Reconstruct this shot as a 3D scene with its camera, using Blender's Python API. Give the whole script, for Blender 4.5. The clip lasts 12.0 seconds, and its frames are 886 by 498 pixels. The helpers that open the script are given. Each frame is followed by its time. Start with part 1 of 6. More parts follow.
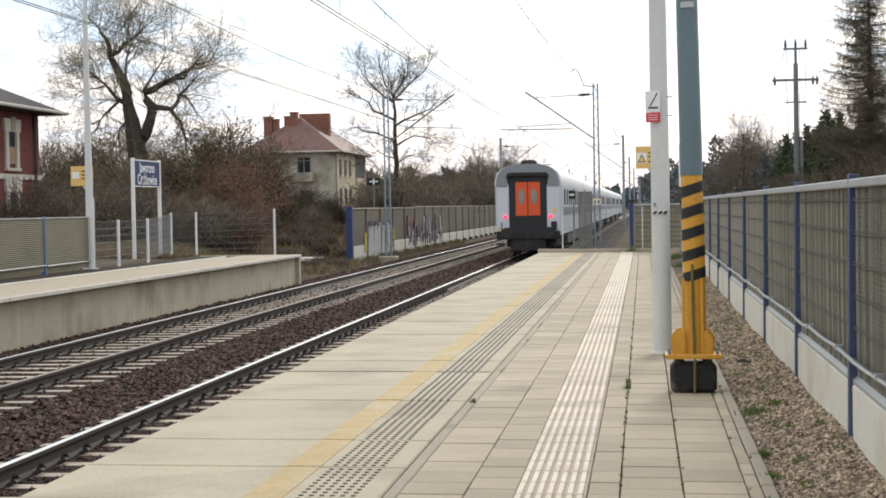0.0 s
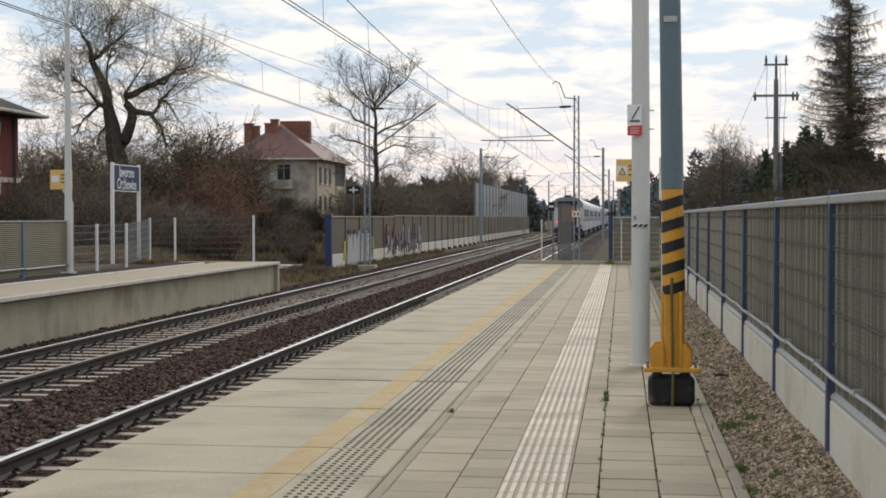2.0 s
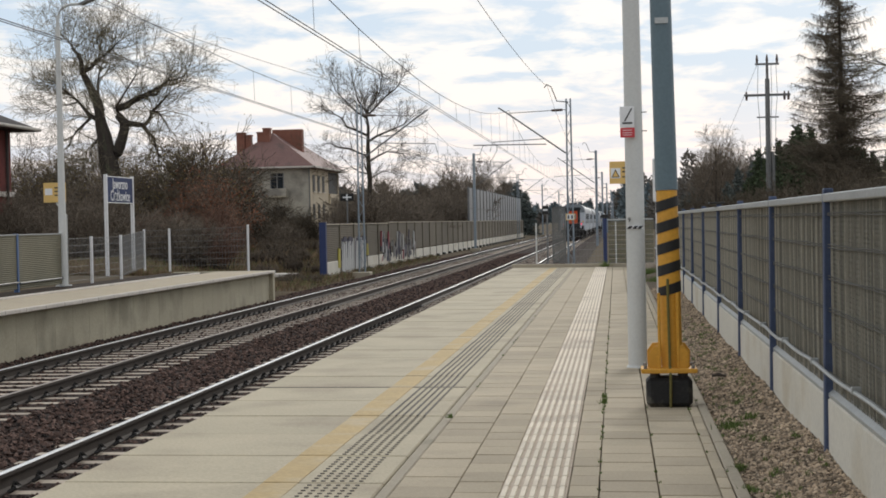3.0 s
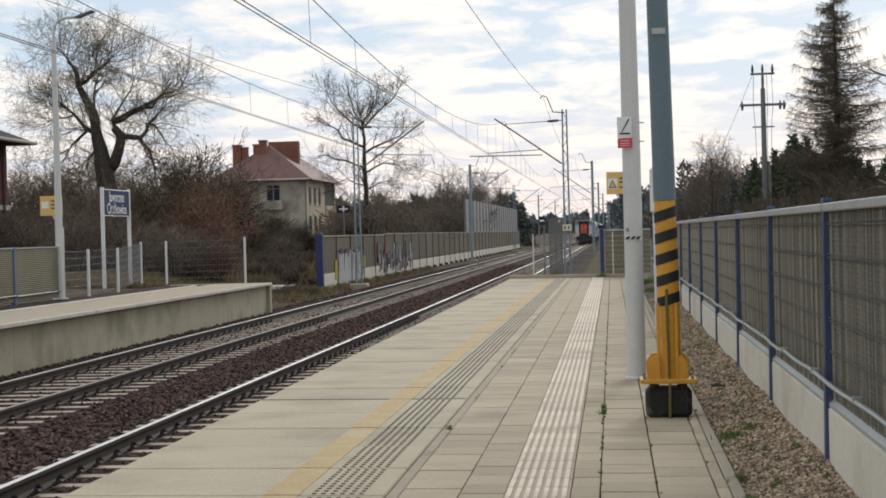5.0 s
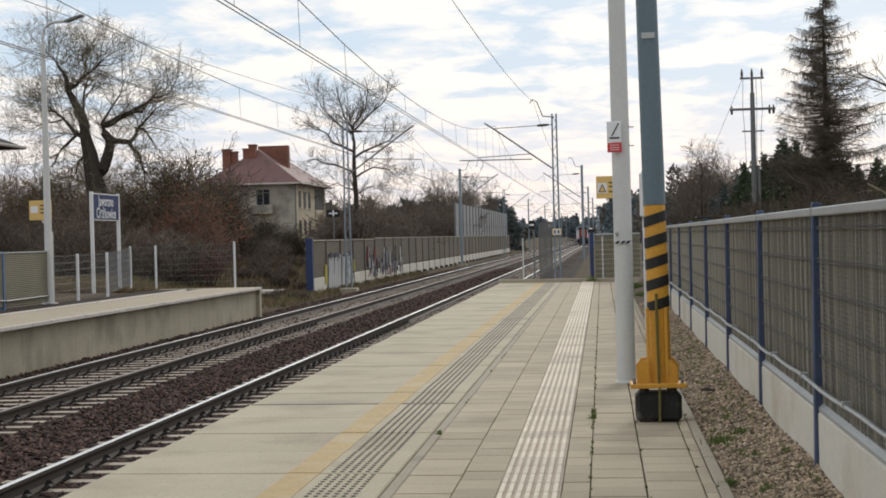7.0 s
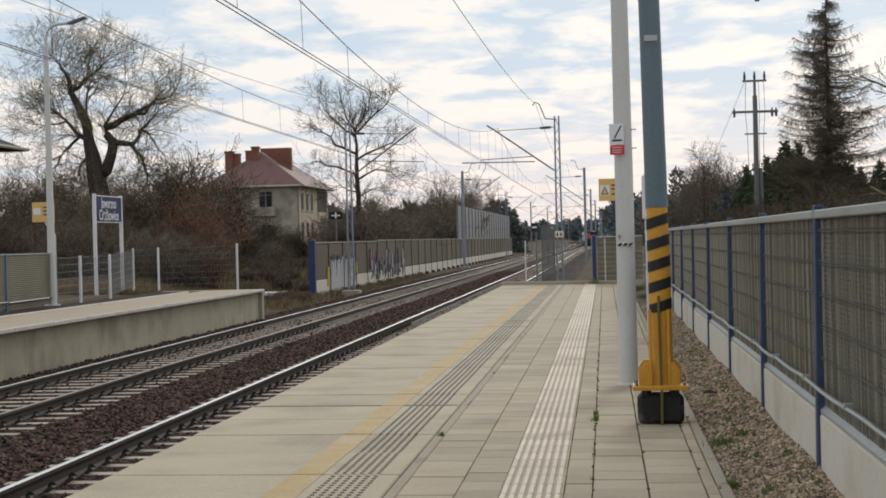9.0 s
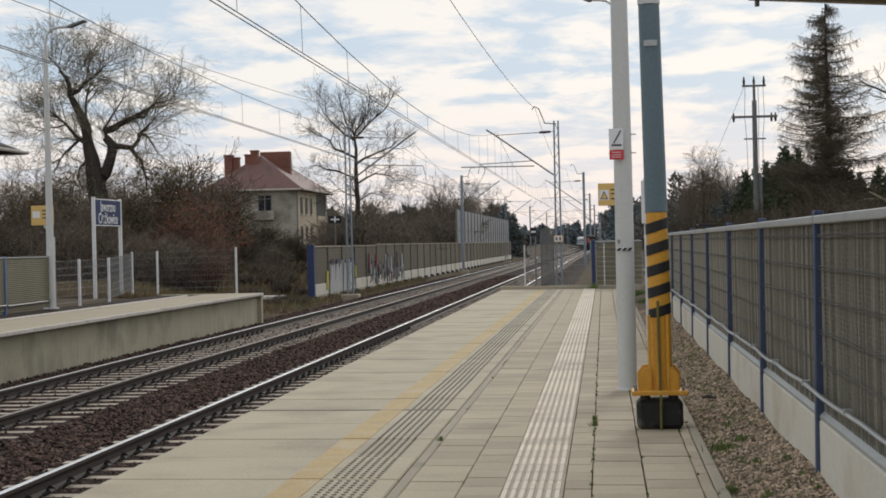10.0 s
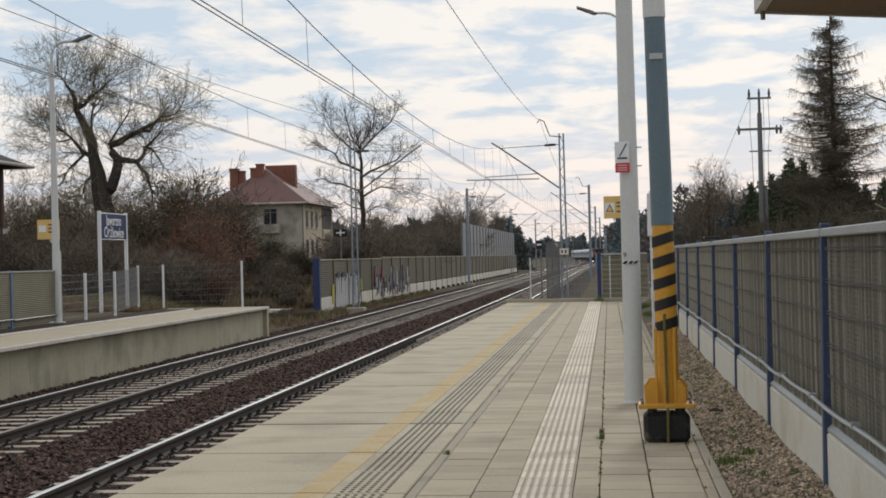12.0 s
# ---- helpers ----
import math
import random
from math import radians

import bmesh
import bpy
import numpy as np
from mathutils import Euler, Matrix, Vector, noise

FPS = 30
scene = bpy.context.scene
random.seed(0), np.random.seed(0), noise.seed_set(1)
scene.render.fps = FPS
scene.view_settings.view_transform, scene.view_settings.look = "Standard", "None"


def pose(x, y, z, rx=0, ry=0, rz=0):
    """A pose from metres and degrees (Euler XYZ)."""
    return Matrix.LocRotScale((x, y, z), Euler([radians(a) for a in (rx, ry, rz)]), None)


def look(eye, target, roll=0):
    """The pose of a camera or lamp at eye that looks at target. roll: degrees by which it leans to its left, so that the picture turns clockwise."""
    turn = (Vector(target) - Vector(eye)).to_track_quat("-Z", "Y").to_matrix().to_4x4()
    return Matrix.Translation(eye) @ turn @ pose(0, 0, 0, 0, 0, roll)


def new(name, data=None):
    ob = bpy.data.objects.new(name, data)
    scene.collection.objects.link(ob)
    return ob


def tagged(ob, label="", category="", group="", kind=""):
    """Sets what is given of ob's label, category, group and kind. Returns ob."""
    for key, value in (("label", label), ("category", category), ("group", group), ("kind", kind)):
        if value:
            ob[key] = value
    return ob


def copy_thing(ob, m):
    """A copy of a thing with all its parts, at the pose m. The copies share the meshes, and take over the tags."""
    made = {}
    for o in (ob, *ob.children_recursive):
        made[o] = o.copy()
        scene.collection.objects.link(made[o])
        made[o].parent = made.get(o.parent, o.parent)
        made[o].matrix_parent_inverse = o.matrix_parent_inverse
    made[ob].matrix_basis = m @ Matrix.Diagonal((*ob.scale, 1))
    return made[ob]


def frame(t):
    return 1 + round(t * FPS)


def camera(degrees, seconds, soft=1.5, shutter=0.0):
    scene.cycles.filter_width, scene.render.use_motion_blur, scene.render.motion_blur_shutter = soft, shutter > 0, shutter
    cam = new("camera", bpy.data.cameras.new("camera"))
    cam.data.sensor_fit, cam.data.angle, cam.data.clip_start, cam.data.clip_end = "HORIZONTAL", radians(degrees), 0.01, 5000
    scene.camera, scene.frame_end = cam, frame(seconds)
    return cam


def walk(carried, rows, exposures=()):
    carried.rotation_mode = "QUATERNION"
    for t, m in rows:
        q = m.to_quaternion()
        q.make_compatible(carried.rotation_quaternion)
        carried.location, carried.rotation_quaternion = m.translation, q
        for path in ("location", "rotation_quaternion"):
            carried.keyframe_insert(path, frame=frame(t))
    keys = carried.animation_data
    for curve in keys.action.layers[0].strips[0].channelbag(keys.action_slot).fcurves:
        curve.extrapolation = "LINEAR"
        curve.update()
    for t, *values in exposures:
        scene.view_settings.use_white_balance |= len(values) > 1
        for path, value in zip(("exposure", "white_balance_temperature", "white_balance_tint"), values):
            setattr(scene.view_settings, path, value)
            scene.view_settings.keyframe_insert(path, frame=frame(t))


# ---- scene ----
cam = camera(30.113, 12.0, soft=1.75)

# seconds, place, heading left of the track, tilt and lean in degrees
PATH = [
    (0.0, 2.951, -0.005, 1.327, 6.943, -1.431, 1.013),
    (0.5, 2.947, -0.009, 1.322, 6.402, -1.189, 0.643),
    (1.0, 2.940, -0.019, 1.325, 6.120, -1.287, 0.252),
    (1.5, 2.937, -0.022, 1.329, 6.019, -1.186, 0.133),
    (2.0, 2.938, -0.018, 1.327, 6.194, -1.100, 0.080),
    (2.5, 2.935, -0.012, 1.324, 6.025, -1.082, 0.189),
    (3.0, 2.932, -0.024, 1.327, 6.002, -0.909, 1.185),
    (5.0, 2.917, -0.019, 1.329, 5.870, -0.522, 1.474),
    (5.5, 2.918, -0.000, 1.330, 5.787, -0.555, 1.334),
    (6.0, 2.914, -0.011, 1.327, 5.643, -0.422, 1.466),
    (6.5, 2.914, -0.014, 1.327, 5.557, -0.433, 1.453),
    (7.0, 2.918, -0.007, 1.331, 5.516, -0.384, 1.494),
    (9.0, 2.918, -0.025, 1.329, 5.598, -0.300, 1.434),
    (9.5, 2.918, -0.009, 1.331, 5.567, -0.244, 1.279),
    (10.0, 2.916, -0.017, 1.331, 5.563, -0.156, 1.297),
    (10.5, 2.917, -0.015, 1.331, 5.565, -0.054, 1.373),
    (11.0, 2.917, -0.009, 1.331, 5.622, 0.030, 1.440),
    (11.5, 2.915, -0.015, 1.336, 5.695, 0.104, 1.529),
    (12.0, 2.910, -0.021, 1.335, 5.741, 0.300, 1.430),
]


def aim(x, y, z, yaw, tilt, lean):
    return pose(x, y, z) @ Matrix.Rotation(radians(yaw), 4, "Z") @ Matrix.Rotation(radians(90 + tilt), 4, "X") @ Matrix.Rotation(radians(-lean), 4, "Z")


walk(cam, [(r[0], aim(*r[1:])) for r in PATH],
     exposures=[(0.0, 0.59), (0.5, 0.40), (1.0, 0.21), (1.5, 0.09), (2.0, 0.05), (7.0, 0.06), (9.0, -0.05), (12.0, -0.12)])

# ---- light ----
world = bpy.data.worlds.new("sky")
scene.world = world
world.use_nodes = True
wn, wl = world.node_tree.nodes, world.node_tree.links
wn.clear()


def wnode(kind, **kw):
    n = wn.new(kind)
    for k, v in kw.items():
        n.inputs[k].default_value = v
    return n


SUN_EL, SUN_AZ = 24.0, 12.0          # height, and degrees to the right of the track's direction
sky = wn.new("ShaderNodeTexSky")
sky.sky_type = "NISHITA"
sky.sun_disc = False
sky.sun_elevation, sky.sun_rotation = radians(SUN_EL), radians(SUN_AZ)
sky.air_density, sky.dust_density = 1.2, 2.0
tc = wn.new("ShaderNodeTexCoord")
sep = wn.new("ShaderNodeSeparateXYZ")
wl.new(tc.outputs["Generated"], sep.inputs[0])


def wmath(op, a, b, clamp=False):
    n = wn.new("ShaderNodeMath")
    n.operation, n.use_clamp = op, clamp
    for i, v in enumerate((a, b)):
        if isinstance(v, (int, float)):
            n.inputs[i].default_value = v
        else:
            wl.new(v, n.inputs[i])
    return n.outputs[0]


# a cloud deck: the direction is carried to a flat layer overhead
zz = wmath("ADD", wmath("MAXIMUM", sep.outputs[2], 0.0), 0.10)
cu, cv = wmath("DIVIDE", sep.outputs[0], zz), wmath("DIVIDE", sep.outputs[1], zz)
comb = wn.new("ShaderNodeCombineXYZ")
wl.new(wmath("MULTIPLY", cu, 1.25), comb.inputs[0])
wl.new(cv, comb.inputs[1])
cn = wnode("ShaderNodeTexNoise", Scale=2.4, Detail=8.0, Roughness=0.58, Distortion=0.25)
wl.new(comb.outputs[0], cn.inputs["Vector"])
ramp = wn.new("ShaderNodeValToRGB")
ramp.color_ramp.elements[0].position, ramp.color_ramp.elements[1].position = 0.43, 0.56
wl.new(cn.outputs["Fac"], ramp.inputs[0])
cloud = wn.new("ShaderNodeMix")
cloud.data_type = "RGBA"
cloud.inputs["A"].default_value = (0.61, 0.735, 0.875, 1)
cloud.inputs["B"].default_value = (1.0, 0.965, 0.935, 1)
wl.new(ramp.outputs[0], cloud.inputs["Factor"])
# towards the horizon the deck closes to a pale warm white
hz = wmath("SUBTRACT", 1.0, wmath("DIVIDE", wmath("MAXIMUM", sep.outputs[2], 0.0), 0.095), True)
low = wn.new("ShaderNodeMix")
low.data_type = "RGBA"
low.inputs["B"].default_value = (1.0, 0.88, 0.85, 1)
wl.new(wmath("MULTIPLY", hz, 0.8), low.inputs["Factor"])
wl.new(cloud.outputs["Result"], low.inputs["A"])
bg1 = wnode("ShaderNodeBackground", Strength=0.05)
wl.new(sky.outputs[0], bg1.inputs[0])
bg2 = wnode("ShaderNodeBackground", Strength=1.04)
wl.new(low.outputs["Result"], bg2.inputs[0])
add = wn.new("ShaderNodeMixShader")
add.inputs[0].default_value = 0.9
wl.new(bg1.outputs[0], add.inputs[1])
wl.new(bg2.outputs[0], add.inputs[2])
wout = wn.new("ShaderNodeOutputWorld")
wl.new(add.outputs[0], wout.inputs[0])

sun = new("sun", bpy.data.lights.new("sun", "SUN"))
sun.data.energy, sun.data.angle, sun.data.color = 1.1, radians(14), (1.0, 0.95, 0.88)
sun.matrix_basis = look((60 * math.sin(radians(SUN_AZ)), 60 * math.cos(radians(SUN_AZ)), 60 * math.tan(radians(SUN_EL))), (0, 0, 0))

# ---- materials ----


def mat(name, base, rough=0.75, metal=0.0, var=0.18, scale=3.0, bump=0.25, fine=60.0, stain=None, stain_at=0.58, world_pos=True,
        rnd=0.0, island=0.0, depth=0.01, emit=0.0, stretch=(1, 1, 1), spec=0.4):
    """A surface with grain at two scales. stain: a second colour in patches; rnd, island: brightness spread from piece to piece."""
    m = bpy.data.materials.new(name)
    m.use_nodes = True
    nt = m.node_tree
    N, L = nt.nodes, nt.links
    b = N["Principled BSDF"]
    b.inputs["Roughness"].default_value, b.inputs["Metallic"].default_value = rough, metal
    b.inputs["Specular IOR Level"].default_value = spec
    if world_pos:
        src = N.new("ShaderNodeNewGeometry").outputs["Position"]
    else:
        src = N.new("ShaderNodeTexCoord").outputs["Object"]
    mp = N.new("ShaderNodeMapping")
    mp.inputs["Scale"].default_value = stretch
    L.new(src, mp.inputs[0])

    def noise_at(s, detail=4.0):
        n = N.new("ShaderNodeTexNoise")
        n.inputs["Scale"].default_value, n.inputs["Detail"].default_value = s, detail
        L.new(mp.outputs[0], n.inputs["Vector"])
        return n.outputs["Fac"]

    def mixed(fac, a, c, kind="MIX"):
        n = N.new("ShaderNodeMix")
        n.data_type, n.blend_type = "RGBA", kind
        for key, v in (("Factor", fac), ("A", a), ("B", c)):
            if isinstance(v, (int, float)):
                n.inputs[key].default_value = v
            elif isinstance(v, tuple):
                n.inputs[key].default_value = (*v, 1)
            else:
                L.new(v, n.inputs[key])
        return n.outputs["Result"]

    big, small = noise_at(scale), noise_at(fine, 3.0)
    col = mixed(big, tuple(c * (1 - var) for c in base), tuple(min(1, c * (1 + var)) for c in base))
    if stain:
        r = N.new("ShaderNodeValToRGB")
        r.color_ramp.elements[0].position, r.color_ramp.elements[1].position = stain_at, min(1.0, stain_at + 0.16)
        L.new(noise_at(scale * 0.6 + 0.21, 6.0), r.inputs[0])
        col = mixed(r.outputs[0], col, stain)
    g = N.new("ShaderNodeMapRange")
    g.inputs["From Min"].default_value, g.inputs["From Max"].default_value = 0.3, 0.7
    g.inputs["To Min"].default_value, g.inputs["To Max"].default_value = 1 - var * 0.7, 1 + var * 0.7
    L.new(small, g.inputs["Value"])
    cc = N.new("ShaderNodeCombineColor")
    for i in range(3):
        L.new(g.outputs[0], cc.inputs[i])
    col = mixed(1.0, col, cc.outputs[0], "MULTIPLY")
    for amount, out in ((rnd, "o"), (island, "i")):
        if amount:
            src2 = N.new("ShaderNodeObjectInfo").outputs["Random"] if out == "o" else N.new("ShaderNodeNewGeometry").outputs["Random Per Island"]
            h = N.new("ShaderNodeMapRange")
            h.inputs["To Min"].default_value, h.inputs["To Max"].default_value = 1 - amount, 1 + amount
            L.new(src2, h.inputs["Value"])
            c2 = N.new("ShaderNodeCombineColor")
            for i in range(3):
                L.new(h.outputs[0], c2.inputs[i])
            col = mixed(1.0, col, c2.outputs[0], "MULTIPLY")
    L.new(col, b.inputs["Base Color"])
    if bump:
        bp = N.new("ShaderNodeBump")
        bp.inputs["Strength"].default_value, bp.inputs["Distance"].default_value = bump, depth
        L.new(small, bp.inputs["Height"])
        L.new(bp.outputs[0], b.inputs["Normal"])
    if emit:
        b.inputs["Emission Color"].default_value = (*base, 1)
        b.inputs["Emission Strength"].default_value = emit
    return m


SLAB = mat("slab_concrete", (0.435, 0.375, 0.265), 0.85, var=0.15, scale=1.4, fine=55, stain=(0.35, 0.295, 0.21), stain_at=0.5, bump=0.4, depth=0.006, rnd=0.06)
PAVER = mat("paver_concrete", (0.415, 0.346, 0.245), 0.88, var=0.14, scale=1.6, fine=80, stain=(0.32, 0.265, 0.19), bump=0.35, depth=0.005, rnd=0.12)
JOINT = mat("joint_sand", (0.10, 0.09, 0.07), 0.95, var=0.3, scale=4, fine=40, stain=(0.07, 0.08, 0.03))
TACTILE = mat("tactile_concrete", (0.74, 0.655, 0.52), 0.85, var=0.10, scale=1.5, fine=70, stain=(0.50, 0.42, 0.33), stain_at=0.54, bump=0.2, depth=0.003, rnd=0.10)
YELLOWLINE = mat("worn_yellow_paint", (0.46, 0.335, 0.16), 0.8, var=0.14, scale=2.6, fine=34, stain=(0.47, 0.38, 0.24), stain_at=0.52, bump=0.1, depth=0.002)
# a darker, browner colour between the ribs of the tactile pavers
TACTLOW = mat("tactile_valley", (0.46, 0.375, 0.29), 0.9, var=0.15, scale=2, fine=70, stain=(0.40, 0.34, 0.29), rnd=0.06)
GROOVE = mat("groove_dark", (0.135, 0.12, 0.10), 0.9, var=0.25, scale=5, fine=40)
KERB = mat("kerb_concrete", (0.36, 0.31, 0.232), 0.88, var=0.14, scale=2, fine=60, stain=(0.2, 0.19, 0.13), stain_at=0.62, rnd=0.05)
WALLCON = mat("platform_wall_concrete", (0.385, 0.345, 0.25), 0.88, var=0.13, scale=1.1, fine=25, stain=(0.26, 0.235, 0.17), stain_at=0.52, rnd=0.05, stretch=(1, 1, 0.8))
SANDPAVE = mat("opposite_paving", (0.39, 0.325, 0.23), 0.88, var=0.12, scale=0.8, fine=20, stain=(0.42, 0.36, 0.27))
WHITECON = mat("white_plinth_concrete", (0.62, 0.585, 0.50), 0.8, var=0.10, scale=1.3, fine=40, stain=(0.52, 0.455, 0.345), stain_at=0.54, bump=0.12, depth=0.003)
RAILTOP = mat("polished_rail", (0.82, 0.81, 0.78), 0.28, 1.0, var=0.08, scale=2, fine=80, bump=0.05, depth=0.001)
RAILSIDE = mat("rusty_rail", (0.05, 0.038, 0.03), 0.75, 0.2, var=0.25, scale=5, fine=60)
RAILDULL = mat("dull_rail", (0.24, 0.20, 0.17), 0.5, 0.7, var=0.15, scale=2, fine=80, bump=0.05, depth=0.001)
SLEEPER = mat("sleeper_concrete", (0.42, 0.35, 0.275), 0.9, var=0.2, scale=3, fine=40, stain=(0.22, 0.15, 0.11), rnd=0.15)
CLIP = mat("rail_clip", (0.035, 0.032, 0.03), 0.6, 0.5, var=0.2)
BALLAST = mat("ballast_stone", (0.082, 0.051, 0.040), 0.85, var=0.4, scale=5, fine=35, island=0.95, stain=(0.11, 0.075, 0.062), stain_at=0.62, spec=0.2)
BALLASTBED = mat("ballast_bed", (0.036, 0.025, 0.021), 0.95, var=0.45, scale=12, fine=30, bump=0.8, depth=0.03, spec=0.1)
GRAVEL = mat("gravel_stone", (0.355, 0.272, 0.19), 0.9, var=0.25, scale=2, fine=60, island=0.75)
GRAVELBED = mat("gravel_bed", (0.15, 0.115, 0.078), 0.95, var=0.4, scale=14, fine=60, bump=0.8, depth=0.015, stain=(0.13, 0.11, 0.08))
GRASS = mat("grass_blade", (0.12, 0.17, 0.045), 0.8, var=0.3, scale=3, fine=20, island=0.4)
GROUND = mat("rough_ground", (0.088, 0.066, 0.040), 0.95, var=0.35, scale=0.35, fine=6, stain=(0.062, 0.056, 0.026), bump=0.6, depth=0.08, spec=0.1)
EARTH = mat("bare_earth", (0.043, 0.032, 0.025), 0.95, var=0.3, scale=1, fine=14, bump=0.6, depth=0.04, stain=(0.045, 0.042, 0.025), spec=0.1)
BLUEPOST = mat("blue_painted_steel", (0.058, 0.080, 0.145), 0.45, 0.1, var=0.15, scale=3, fine=50, bump=0.08, depth=0.002, stain=(0.10, 0.12, 0.18), stain_at=0.66)
BLUEDEEP = mat("deep_blue_paint", (0.022, 0.036, 0.105), 0.6, 0.0, var=0.15, scale=2, fine=40, bump=0.08, depth=0.002)
# lighter blue than the other posts, for the low fence
BLUEBRIGHT = mat("brighter_blue_paint", (0.07, 0.125, 0.25), 0.5, 0.0, var=0.15, scale=2, fine=40, bump=0.08, depth=0.002)
FENCECAP = mat("galvanised_cap", (0.40, 0.41, 0.40), 0.5, 0.5, var=0.15, scale=3, fine=50, bump=0.1, depth=0.002)
PANEL = mat("noise_panel_olive", (0.172, 0.166, 0.138), 0.85, var=0.2, scale=1.3, fine=30, stain=(0.135, 0.128, 0.10), rnd=0.10)
PANELDARK = mat("old_olive_panel", (0.17, 0.155, 0.105), 0.85, var=0.2, scale=1.3, fine=30, stain=(0.12, 0.11, 0.075), rnd=0.08)
DRYGRASS = mat("dry_grass_blade", (0.185, 0.130, 0.075), 0.9, var=0.3, scale=0.8, fine=9, island=0.5, bump=0)
# needle green lightened and greyed: haze put into the colour of far trees
NEEDLEHAZE = mat("haze_greyed_needles", (0.095, 0.11, 0.10), 0.9, var=0.3, scale=0.5, fine=8, island=0.4, bump=0)
PANELFAR = mat("noise_panel_brown", (0.125, 0.104, 0.072), 0.85, var=0.18, scale=0.9, fine=12, stain=(0.095, 0.078, 0.05), rnd=0.15)
CROSSWIRE = mat("dark_cross_wire", (0.085, 0.08, 0.066), 0.7, var=0.2, scale=5, fine=60)
WIRE = mat("mesh_wire", (0.29, 0.268, 0.215), 0.7, 0.0, var=0.15, scale=5, fine=60, island=0.45)
WHITEWIRE = mat("galvanised_wire", (0.22, 0.22, 0.215), 0.7, 0.0, var=0.1, scale=5, fine=60)
WHITEPOST = mat("white_post", (0.68, 0.67, 0.66), 0.5, 0.0, var=0.08, scale=2, fine=40, stain=(0.5, 0.48, 0.45), stain_at=0.66, bump=0.05, depth=0.002)
POLEGREY = mat("pale_grey_pole", (0.56, 0.56, 0.535), 0.45, 0.0, var=0.06, scale=2.5, fine=40, stain=(0.42, 0.42, 0.42), stain_at=0.64, bump=0.05, depth=0.002)
POLEBLUE = mat("slate_blue_pole", (0.12, 0.17, 0.195), 0.5, 0.0, var=0.10, scale=2, fine=40, stain=(0.13, 0.175, 0.2), bump=0.06, depth=0.002)
WARNYELLOW = mat("warning_yellow", (0.60, 0.30, 0.035), 0.55, 0.0, var=0.12, scale=3, fine=40, stain=(0.42, 0.21, 0.04), stain_at=0.62, bump=0.08, depth=0.002)
WARNBLACK = mat("warning_black", (0.018, 0.017, 0.016), 0.6, 0.0, var=0.2, scale=4, fine=40)
RUBBER = mat("black_rubber", (0.014, 0.014, 0.014), 0.7, 0.0, var=0.4, scale=9, fine=50, stain=(0.11, 0.10, 0.08), stain_at=0.5)
STRAPGREEN = mat("old_strap", (0.14, 0.12, 0.035), 0.8, var=0.2, scale=6)
SIGNWHITE = mat("sign_white", (0.74, 0.74, 0.74), 0.4, var=0.05, scale=3, bump=0)
SIGNRED = mat("sign_red", (0.55, 0.05, 0.06), 0.4, var=0.08, scale=4, bump=0)
SIGNBLUE = mat("sign_blue", (0.014, 0.028, 0.095), 0.6, var=0.08, scale=2, bump=0, spec=0.2)
SIGNYELLOW = mat("sign_yellow", (0.68, 0.45, 0.15), 0.45, var=0.07, scale=3, bump=0)
INK = mat("ink_black", (0.03, 0.03, 0.03), 0.5, var=0.1, bump=0)
STEEL = mat("weathered_steel", (0.19, 0.19, 0.185), 0.6, 0.4, var=0.2, scale=3, fine=30, stain=(0.12, 0.09, 0.07), stain_at=0.6)
MASTBLUE = mat("grey_blue_mast_paint", (0.25, 0.29, 0.325), 0.55, 0.2, var=0.15, scale=2, fine=20)
CABLE = mat("dark_cable", (0.04, 0.043, 0.047), 0.7, 0.0, var=0.1, bump=0)
INSUL = mat("brown_insulator", (0.08, 0.05, 0.035), 0.35, var=0.15, bump=0)
BARK = mat("dark_bark", (0.052, 0.042, 0.033), 0.95, var=0.35, scale=4, fine=22, bump=0.8, depth=0.03, stain=(0.07, 0.075, 0.045), stretch=(1, 1, 0.35))
TWIG = mat("fine_twigs", (0.185, 0.158, 0.102), 0.9, var=0.25, scale=0.6, fine=8, island=0.3, bump=0)
TWIGRED = mat("reddish_brush", (0.14, 0.08, 0.056), 0.95, var=0.3, scale=0.5, fine=8, island=0.4, bump=0)
# twig brown, greyed to put the distance haze into the colour
TWIGBROWN = mat("hazy_brown_brush", (0.148, 0.118, 0.088), 0.95, var=0.3, scale=0.4, fine=8, island=0.4, bump=0)
LEAFRUST = mat("rusty_leaves", (0.27, 0.105, 0.055), 0.9, var=0.3, scale=0.8, fine=9, island=0.4, bump=0)
LEAFOLIVE = mat("olive_leaves", (0.22, 0.165, 0.07), 0.9, var=0.3, scale=0.8, fine=9, island=0.4, bump=0)
NEEDLE = mat("dark_needles", (0.055, 0.075, 0.035), 0.9, var=0.3, scale=0.5, fine=8, island=0.45, bump=0)
LARCHN = mat("larch_twigs", (0.092, 0.073, 0.050), 0.95, var=0.3, scale=0.5, fine=8, island=0.4, bump=0)
# blue-grey base colour carries the haze over the distant conifers
HAZEWOOD = mat("far_wood", (0.125, 0.155, 0.165), 0.95, var=0.25, scale=0.02, fine=0.4, island=0.25, bump=0)
FARWOOD2 = mat("far_bare_wood", (0.14, 0.125, 0.108), 0.95, var=0.25, scale=0.03, fine=0.5, island=0.25, bump=0)
# darker and greyer than the render on the wall facing the track
PLASTER = mat("greyer_render", (0.38, 0.345, 0.28), 0.92, var=0.12, scale=0.5, fine=6, stain=(0.215, 0.195, 0.165), stain_at=0.5, bump=0.3, depth=0.02)
